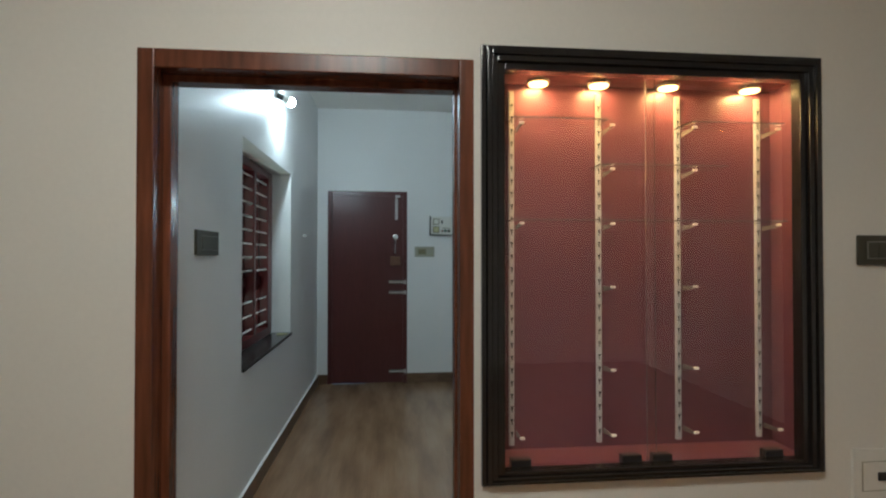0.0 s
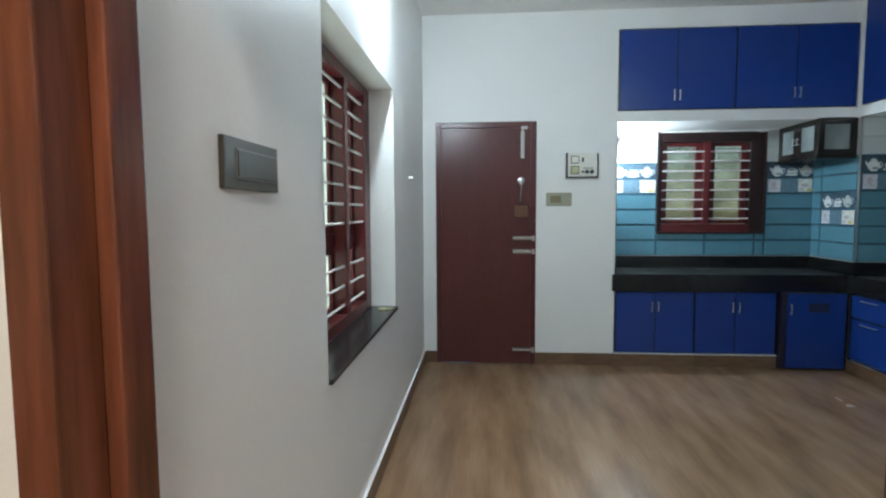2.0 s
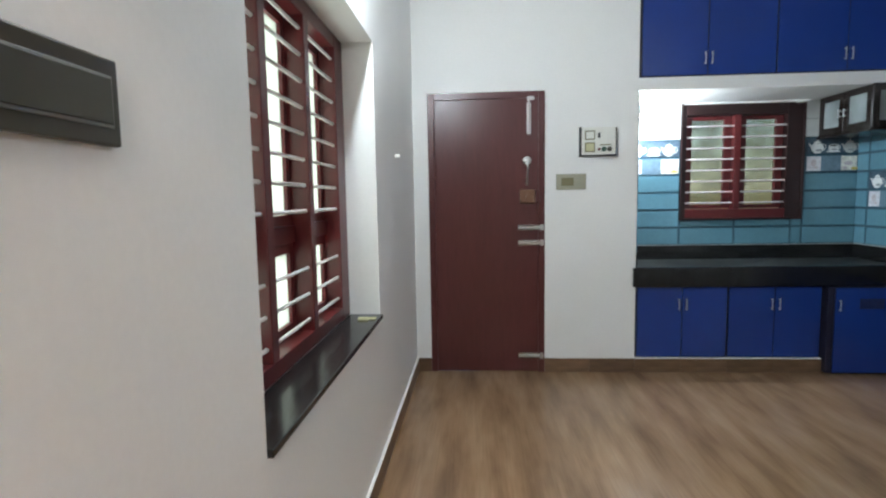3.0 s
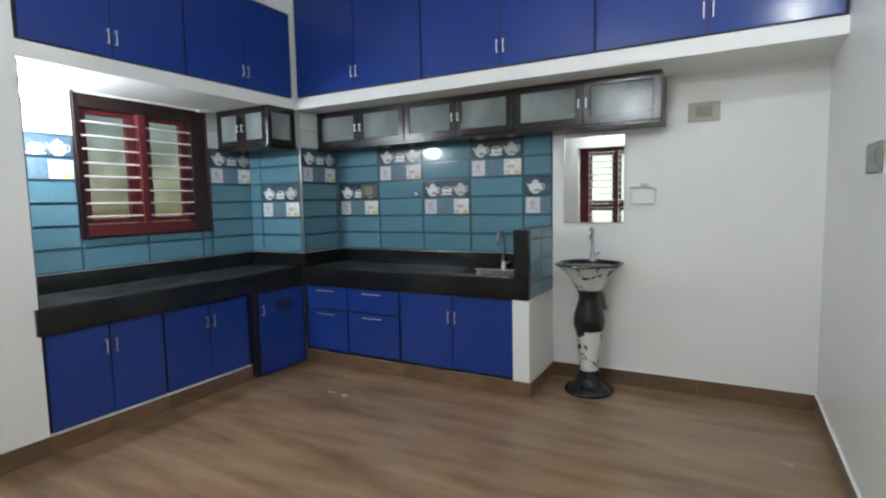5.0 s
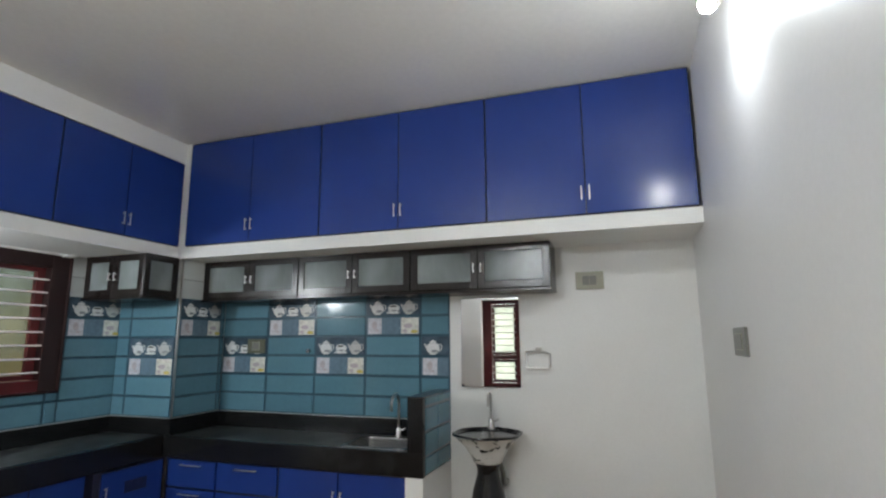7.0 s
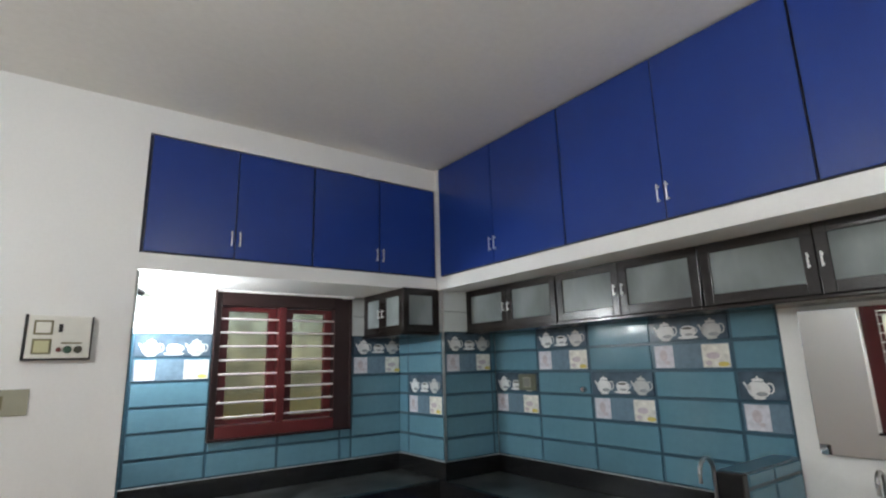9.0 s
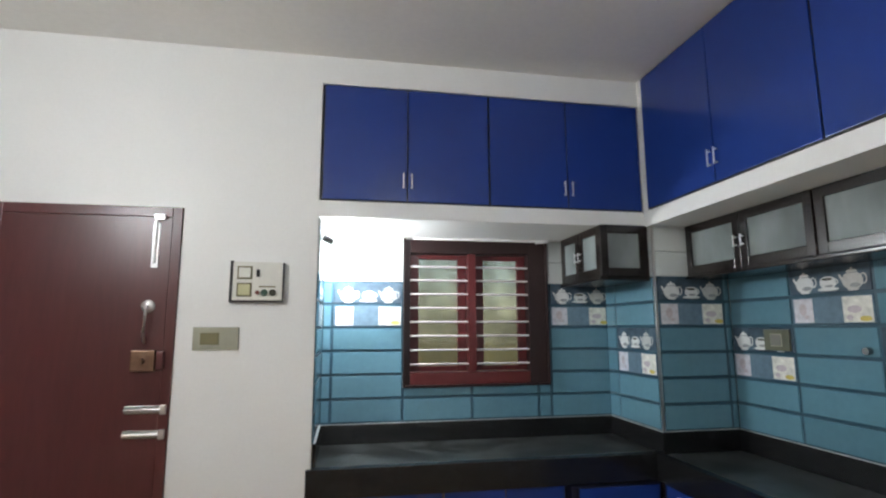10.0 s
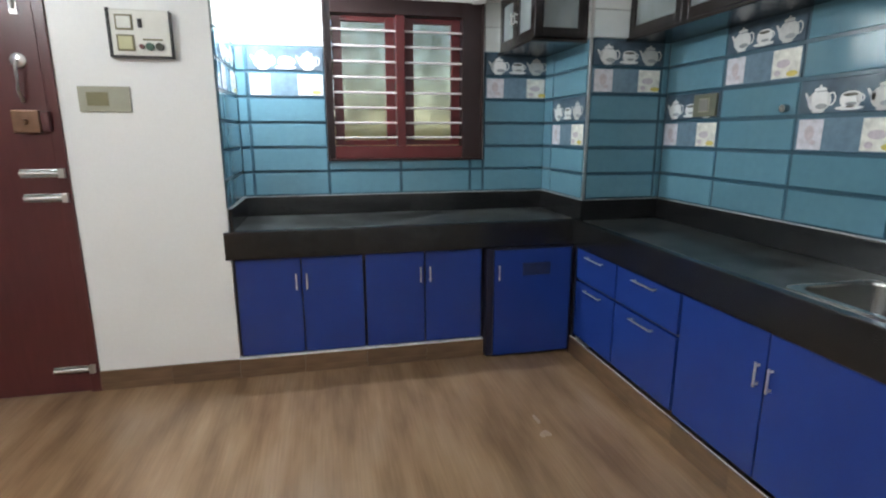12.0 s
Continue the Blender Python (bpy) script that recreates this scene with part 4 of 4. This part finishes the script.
bm = bmesh.new()
part("rim", skin(bm, [ring(bm, SX0 - 0.014, SY0 - 0.014, SX1 + 0.014, SY1 + 0.014, ZTOP - 0.004, 0.030), ring(bm, SX0 - 0.013, SY0 - 0.013, SX1 + 0.013, SY1 + 0.013, ZTOP + 0.001, 0.030),
                      ring(bm, SX0 + 0.012, SY0 + 0.012, SX1 - 0.012, SY1 - 0.012, ZTOP + 0.001, 0.060), ring(bm, SX0 + 0.014, SY0 + 0.014, SX1 - 0.014, SY1 - 0.014, ZTOP - 0.006, 0.060)]), STEEL, t, smooth=True)
bm = bmesh.new()
base = ring(bm, SX0 + 0.045, SY0 + 0.045, SX1 - 0.045, SY1 - 0.045, 0.622, 0.055)
bm.faces.new(base)
part("bowl", skin(bm, [base, ring(bm, SX0 + 0.030, SY0 + 0.030, SX1 - 0.030, SY1 - 0.030, 0.630, 0.060), ring(bm, SX0 + 0.022, SY0 + 0.022, SX1 - 0.022, SY1 - 0.022, 0.650, 0.060),
                       ring(bm, SX0 + 0.014, SY0 + 0.014, SX1 - 0.014, SY1 - 0.014, ZTOP - 0.006, 0.060)]), STEEL, t, smooth=True)
part("drain", turned(bmesh.new(), (3.635, 2.40, 0.623), [(0.04, 0), (0.04, 0.004), (0.025, 0.002)], 20), CHROME, t, smooth=True)

# ---- things: showcase ----
t = thing("showcase", (1.68, 0.2, 0.59), "lit red built-in showcase with black frame and sliding glass", "showcase")
x0, x1, z0, z1 = 1.072, 2.290, 0.588, 2.045
i0, i1, j0, j1 = 1.153, 2.208, 0.668, 1.968
PROFILE = ((0.0, 0.018, 0.018), (0.018, 0.034, 0.034), (0.034, 0.054, 0.026), (0.054, 0.080, 0.014))
for side in (0, 1):
    bm, bz = bmesh.new(), bmesh.new()
    for p, q, d in PROFILE:
        a, b = (x0 + p, x0 + q) if side == 0 else (x1 - q, x1 - p)
        solid(bm, a, YP - d, z0 + 0.55 * p, b, YP + 0.03, z1 - p, 0.003)
        a, b = (z0 + 0.55 * p, z0 + 0.55 * q) if side == 0 else (z1 - q, z1 - p)
        solid(bz, x0 + q, YP - d, a, x1 - q, YP + 0.03, b, 0.003)
    part("frame_stile", bm, BLACKFRAME, t, "black moulded frame")
    part("frame_rail", bz, BLACKFRAME, t, "black moulded frame")
part("back_panel", boxes((N0, NY - 0.008, NZ0, N1, NY, NZ1)), RED_BACK, t, "terracotta red back panel")
part("side_panel", boxes((N0, YP + 0.03, NZ0, N0 + 0.008, NY - 0.008, NZ1)), RED_BACK, t)
part("side_panel", boxes((N1 - 0.008, YP + 0.03, NZ0, N1, NY - 0.008, NZ1)), RED_BACK, t)
part("floor_panel", boxes((N0 + 0.008, YP + 0.03, NZ0, N1 - 0.008, NY - 0.008, 0.622)), RED_BACK, t)
part("top_panel", boxes((N0 + 0.008, YP + 0.03, 1.992, N1 - 0.008, NY - 0.008, NZ1)), RED_BACK, t)
for a, b, y in ((1.130, 1.700, 0.172), (1.664, 2.225, 0.160)):
    g = part("sliding_glass", boxes((a, y, 0.630, b, y + 0.005, 1.975)), GLASS, t, "clear sliding glass")
    g.visible_shadow = False
    part("polished_edge", boxes((b, y, 0.630, b + 0.002, y + 0.005, 1.975)) if a < 1.5 else boxes((a - 0.001, y, 0.630, a, y + 0.005, 1.975)), GLASS_EDGE, g, "pale polished edge")
for x in (1.215, 1.605, 1.716, 2.13):
    part("glass_shoe", boxes((x - 0.035, 0.152, 0.622, x + 0.035, 0.186, 0.656), bevel=0.004), BLACK_PLASTIC, t, "black glass shoe")
RX = (1.223, 1.560, 1.876, 2.206)
RZ0, RZ1 = 0.64, 1.962
for x in RX:
    r = part("slotted_rail", boxes((x - 0.0095, NY - 0.022, RZ0, x + 0.0095, NY - 0.008, RZ1), bevel=0.002), RAIL, t, "white slotted rail")
    bm = bmesh.new()
    z = RZ0 + 0.03
    while z < RZ1 - 0.03:
        w = [bm.verts.new((x + dx, NY - 0.0226, z + dz)) for dx, dz in ((-0.0058, 0.022), (-0.0022, 0.009), (-0.0014, 0), (0.0014, 0), (0.0022, 0.009), (0.0058, 0.022))]
        bm.faces.new(w)
        z += 0.047
    tagged(part("slots", bm, BLACK_PLASTIC, r, "dark slots"), kind="stuff")
BRACKET = material("dull_bracket", (0.10, 0.085, 0.08), 0.35, grain=0.1)
LEVELS = ((1.815, (0, 1, 2, 3)), (1.655, (1, 2)), (1.455, (0, 1, 2, 3)), (1.225, (1, 2)), (0.925, (1, 2)), (0.690, (0, 1, 2, 3)))
for z, which in LEVELS:
    for k in which:
        x = RX[k] + 0.014
        bm = bmesh.new()
        v = [bm.verts.new((x + dx, y, zz)) for dx in (0, 0.003) for y, zz in ((NY - 0.022, z + 0.006), (NY - 0.022, z - 0.014), (0.242, z - 0.002), (0.242, z + 0.006))]
        bm.faces.new(v[:4])
        bm.faces.new(v[4:][::-1])
        for i in range(4):
            bm.faces.new((v[i], v[(i + 1) % 4], v[4 + (i + 1) % 4], v[4 + i]))
        b = part("bracket", bm, BRACKET, t, "thin dull bracket")
        part("bracket_tip", boxes((x - 0.006, 0.236, z + 0.002, x + 0.012, 0.246, z + 0.011), bevel=0.002), WHITE_PLASTIC, b)
for z, a, b in ((1.830, 1.20, 1.55), (1.830, 1.86, 2.22), (1.670, 1.52, 2.00), (1.470, 1.20, 2.23)):
    g = part("glass_shelf", boxes((a, 0.205, z, b, NY - 0.026, z + 0.005), bevel=0.001), GLASS, t, "clear glass shelf")
    g.visible_shadow = False
    part("polished_edge", boxes((a, 0.2025, z, b, 0.205, z + 0.005)), GLASS_EDGE, g, "pale polished edge")
for x in (1.316, 1.548, 1.82, 2.15):
    s = part("downlight", turned(bmesh.new(), (x, 0.296, 1.980), [(0.040, 0), (0.042, 0.004), (0.042, 0.012)], 20), CHROME, t, smooth=True)
    part("lit_face", turned(bmesh.new(), (x, 0.296, 1.9765), [(0.034, 0), (0.034, 0.003)], 20), SPOT, s, "lit warm face")

switch_plate("socket_plate", "brown socket cover on the teal tiles", 3.555, 3.715, 1.318, 1.425, XE - 0.012, "y", -1, COVER, GREY_PLASTIC, 0, (0.3, 0.7))
single("pipe_plug", rod(bmesh.new(), (XE - 0.011, 3.16, 1.335), (XE - 0.035, 3.16, 1.335), 0.016, 16), STEEL, "small steel pipe plug in the tiled wall", "plug", smooth=True)

# ---- wall tiles, one by one ----
ROW, TZ0, GAP = 0.1405, 0.880, 0.0155
MESHES = {}


def blob(bm, cu, cw, ru, rw, v, n=14, power=1.0):
    """A flat rounded print, 0.6 mm proud of the glaze."""
    vs = [bm.verts.new((cu + ru * math.copysign(abs(math.cos(2 * math.pi * k / n)) ** power, math.cos(2 * math.pi * k / n)), v,
                        cw + rw * math.copysign(abs(math.sin(2 * math.pi * k / n)) ** power, math.sin(2 * math.pi * k / n)))) for k in range(n)]
    bm.faces.new(vs)


def plate_mesh(w, h, mat):
    key = (round(w, 3), round(h, 3), mat.name)
    if key not in MESHES:
        bm = bmesh.new()
        a, b = 0.004, 0.0075
        solid(bm, 0, 0, 0, w, -a, h)
        top = [bm.verts.new((u, -b, z)) for u, z in ((0.002, 0.002), (w - 0.002, 0.002), (w - 0.002, h - 0.002), (0.002, h - 0.002))]
        low = [bm.verts.new((u, -a, z)) for u, z in ((0, 0), (w, 0), (w, h), (0, h))]
        bm.faces.new(top)
        for i in range(4):
            bm.faces.new((low[i], low[(i + 1) % 4], top[(i + 1) % 4], top[i]))
        MESHES[key] = finish(bm, "tile", mat, (0, 0, 0))
    return MESHES[key]


def print_meshes(kind, w, h):
    """Prints of a picture tile: (name, mesh, label) cut to the tile's width."""
    key = (kind, round(w, 3), round(h, 3))
    if key in MESHES:
        return MESHES[key]
    v = -0.0082
    sets = []
    full = 0.42
    if kind == "pots":
        z = h * 0.40
        bm, dull, grey, brown = bmesh.new(), bmesh.new(), bmesh.new(), bmesh.new()

        def hoop(m, cu, cw, ru, rw, thick, n=12):
            outer, inner = [[m.verts.new((cu + (ru - e) * math.cos(2 * math.pi * q / n), v, cw + (rw - e) * math.sin(2 * math.pi * q / n))) for q in range(n)] for e in (0, thick)]
            for q in range(n):
                m.faces.new((outer[q], outer[(q + 1) % n], inner[(q + 1) % n], inner[q]))

        def teapot(m, c, flip):
            blob(m, c, z - 0.004, 0.050, 0.040, v, 16)
            blob(m, c, z + 0.038, 0.027, 0.008, v)
            blob(m, c, z + 0.049, 0.006, 0.006, v, 8)
            blob(m, c, z - 0.043, 0.028, 0.005, v, 10)
            hoop(m, c + flip * 0.050, z + 0.002, 0.018, 0.025, 0.006)
            s = [(-0.034, -0.018), (-0.052, 0.000), (-0.066, 0.026), (-0.058, 0.029), (-0.044, 0.012), (-0.032, 0.010)]
            m.faces.new([m.verts.new((c + flip * p, v, z + q)) for p, q in s])
            blob(grey, c + 0.012, z - 0.024, 0.026, 0.010, v - 0.0004)
            blob(grey, c + flip * 0.006, z + 0.031, 0.024, 0.0025, v - 0.0004, 10)

        teapot(bm, 0.085, 1)
        if w > 0.24:
            blob(bm, 0.210, z - 0.004, 0.042, 0.029, v, 14, 0.8)
            blob(bm, 0.208, z - 0.034, 0.056, 0.008, v, 12)
            hoop(bm, 0.246, z - 0.002, 0.016, 0.015, 0.005)
            blob(brown, 0.208, z + 0.012, 0.029, 0.006, v - 0.0004)
            blob(grey, 0.214, z - 0.020, 0.022, 0.006, v - 0.0004)
        if w > 0.36:
            teapot(dull, 0.330, 1)
        sets.append(("porcelain_print", bm, POT, "white teapot and cup print"))
        sets.append(("shade_print", grey, POT_GREY, "grey shading of the print"))
        if w > 0.24:
            sets.append(("coffee_print", brown, DARK_OLIVE, "dark coffee in the printed cup"))
        if w > 0.36:
            sets.append(("porcelain_print", dull, POT_MID, "dull grey teapot print"))
        else:
            dull.free()
    else:
        bm = bmesh.new()
        solid(bm, 0.012, v + 0.001, 0.006, 0.118, v, h - 0.006)
        sets.append(("picture_print", bm, CARD, "pale lilac picture print"))
        bm = bmesh.new()
        blob(bm, 0.062, h * 0.55, 0.022, 0.030, v - 0.0005, 9)
        blob(bm, 0.080, h * 0.26, 0.014, 0.010, v - 0.0005, 7)
        sets.append(("flower_print", bm, PINK, "faint pink flower print"))
        if w > 0.36:
            bm = bmesh.new()
            solid(bm, 0.270, v + 0.001, 0.006, w - 0.006, v, h - 0.006)
            sets.append(("picture_print", bm, CARD_WARM, "cream picture print"))
            bm = bmesh.new()
            blob(bm, 0.372, h * 0.17, 0.028, 0.012, v - 0.0005, 10)
            sets.append(("yellow_print", bm, YELLOW, "yellow spot"))
            bm = bmesh.new()
            blob(bm, 0.325, h * 0.50, 0.034, 0.016, v - 0.0005, 11)
            blob(bm, 0.300, h * 0.22, 0.016, 0.012, v - 0.0005, 9)
            sets.append(("flower_print", bm, PINK, "faint pink flower print"))
    MESHES[key] = [(n, finish(bm, n, m, (0, 0, 0)), lb) for n, bm, m, lb in sets]
    return MESHES[key]


def tiles(wall, place, turn, columns, rows, pictures, z_min=TZ0, z_max=2.02):
    """Lays tiles on a wall. place: foot of the run; turn: degrees about z; columns: (from, to) along the run;
    pictures: column -> 'up' or 'low', the pair of rows that carries the prints."""
    m = Matrix.Translation(place) @ Matrix.Rotation(radians(turn), 4, "Z")
    a, b = min(c[0] for c in columns), max(c[1] for c in columns)
    lo = max(z_min, TZ0 + ROW * rows[0])
    hi = min(z_max, TZ0 + ROW * (rows[-1] + 1))
    split = TZ0 + ROW * 6
    for s0, s1, mat in ((lo, min(hi, split), JOINT), (max(lo, split), hi, PALE_JOINT)):
        if s1 - s0 > 0.005:
            ob = new("grout", finish(solid(bmesh.new(), a, 0, s0, b, -0.005, s1), "grout", mat, (0, 0, 0)))
            ob.matrix_world = Matrix.Translation(-ORIGIN[wall.name]) @ m
            ob.parent = wall
    for ci, (c0, c1) in enumerate(columns):
        for r in rows:
            z0, z1 = max(TZ0 + ROW * r + GAP / 2, z_min + 0.002), min(TZ0 + ROW * (r + 1) - GAP / 2, z_max - 0.002)
            pale = r >= 6
            g = 0.004 if pale else GAP
            if pale:
                z0, z1 = z0 - GAP / 2 + 0.002, min(TZ0 + ROW * (r + 1) - 0.002, z_max - 0.002)
            w, h = c1 - c0 - g, z1 - z0
            if h < 0.02 or w < 0.015:
                continue
            which = pictures.get(ci)
            kind = {("up", 5): "pots", ("up", 4): "cards", ("low", 3): "pots", ("low", 2): "cards"}.get((which, r)) if w > 0.13 else None
            mat = PALE_TILE if pale else (PICTURE_DARK if kind == "pots" else PICTURE if kind else TILE)
            ob = new("tile", plate_mesh(w, h, mat))
            ob.matrix_world = Matrix.Translation(-ORIGIN[wall.name]) @ m @ Matrix.Translation((c0 + g / 2, -0.004, z0))
            ob.parent = wall
            if kind:
                for n, me, lb in print_meshes(kind, w, h):
                    p = new(n, me)
                    p.parent = ob
                    tagged(p, lb)


def bare(name, label):
    """A run of wall tiles: an Empty at the wall's foot that holds them."""
    return thing(name, (0, 0, 0), label, "tiles", kind=S)


nook = bare("tiled_wall_nook", "teal glazed tiles with teapot pictures behind the counter")
tiles(nook, (0, YB, 0), 0, ((1.596, 1.658), (1.658, 2.087)), range(0, 8), {1: "up"})
tiles(nook, (0, YB, 0), 0, ((2.087, 2.519), (2.519, 2.956), (2.956, 3.042)), range(0, 2), {}, z_max=KZ0 - 0.013)
tiles(nook, (0, YB, 0), 0, ((3.042, 3.452),), range(0, 8), {0: "up"})
side = bare("tiled_wall_side", "teal glazed tiles on the side of the kitchen nook")
tiles(side, (XA, 0, 0), 90, ((4.005, 4.10), (4.10, 4.548)), range(0, 8), {1: "up"})
post = bare("tiled_pillar", "teal glazed tiles with teapot pictures on the pillar")
tiles(post, (XP, YB, 0), -90, ((0.003, 0.135), (0.135, 0.572)), range(0, 8), {1: "low"})
tiles(post, (XP, YPO, 0), 0, ((0.0, 0.418), (0.418, 0.463)), range(0, 8), {0: "up", 1: "up"})
east = bare("tiled_wall_east", "teal glazed tiles with teapot pictures above the counter")
tiles(east, (XE, YPO - 0.010, 0), -90, ((0.0, 0.428), (0.428, 0.856), (0.856, 1.276), (1.276, 1.702), (1.702, 1.916)), range(0, 6), {0: "low", 1: "up", 2: "low", 3: "up", 4: "low"})
tiles(scr, (0, YC + 0.010, 0), 0, ((XC + 0.042, 3.66), (3.66, XE - 0.002)), range(-2, 2), {}, z_min=ZFAS + 0.004, z_max=1.072)
single("pillar_edge_trim", boxes((XP - 0.013, YPO - 0.014, 0.876, XP + 0.002, YPO - 0.001, 2.02), bevel=0.003), CHROME, "bright metal edge trim on the tiled pillar", "trim", S)

# ---- skirting tiles ----
for foot, turn, length, name in SKIRT_RUNS:
    run = thing(name, foot, "brown wood-look skirting tiles", "baseboard", kind=S)
    count = max(1, round(length / 0.30))
    w = length / count
    key = ("skirt", round(w, 3))
    if key not in MESHES:
        MESHES[key] = finish(solid(bmesh.new(), 0.0004, 0, 0, w - 0.0004, -0.010, 0.100), "skirting_tile", SKIRT, (0, 0, 0))
    spin = Matrix.Rotation(radians(turn), 4, "Z")
    for i in range(count):
        ob = new("skirting_tile", MESHES[key])
        ob.matrix_world = spin @ Matrix.Translation((w * i, 0, 0))
        ob.parent = run
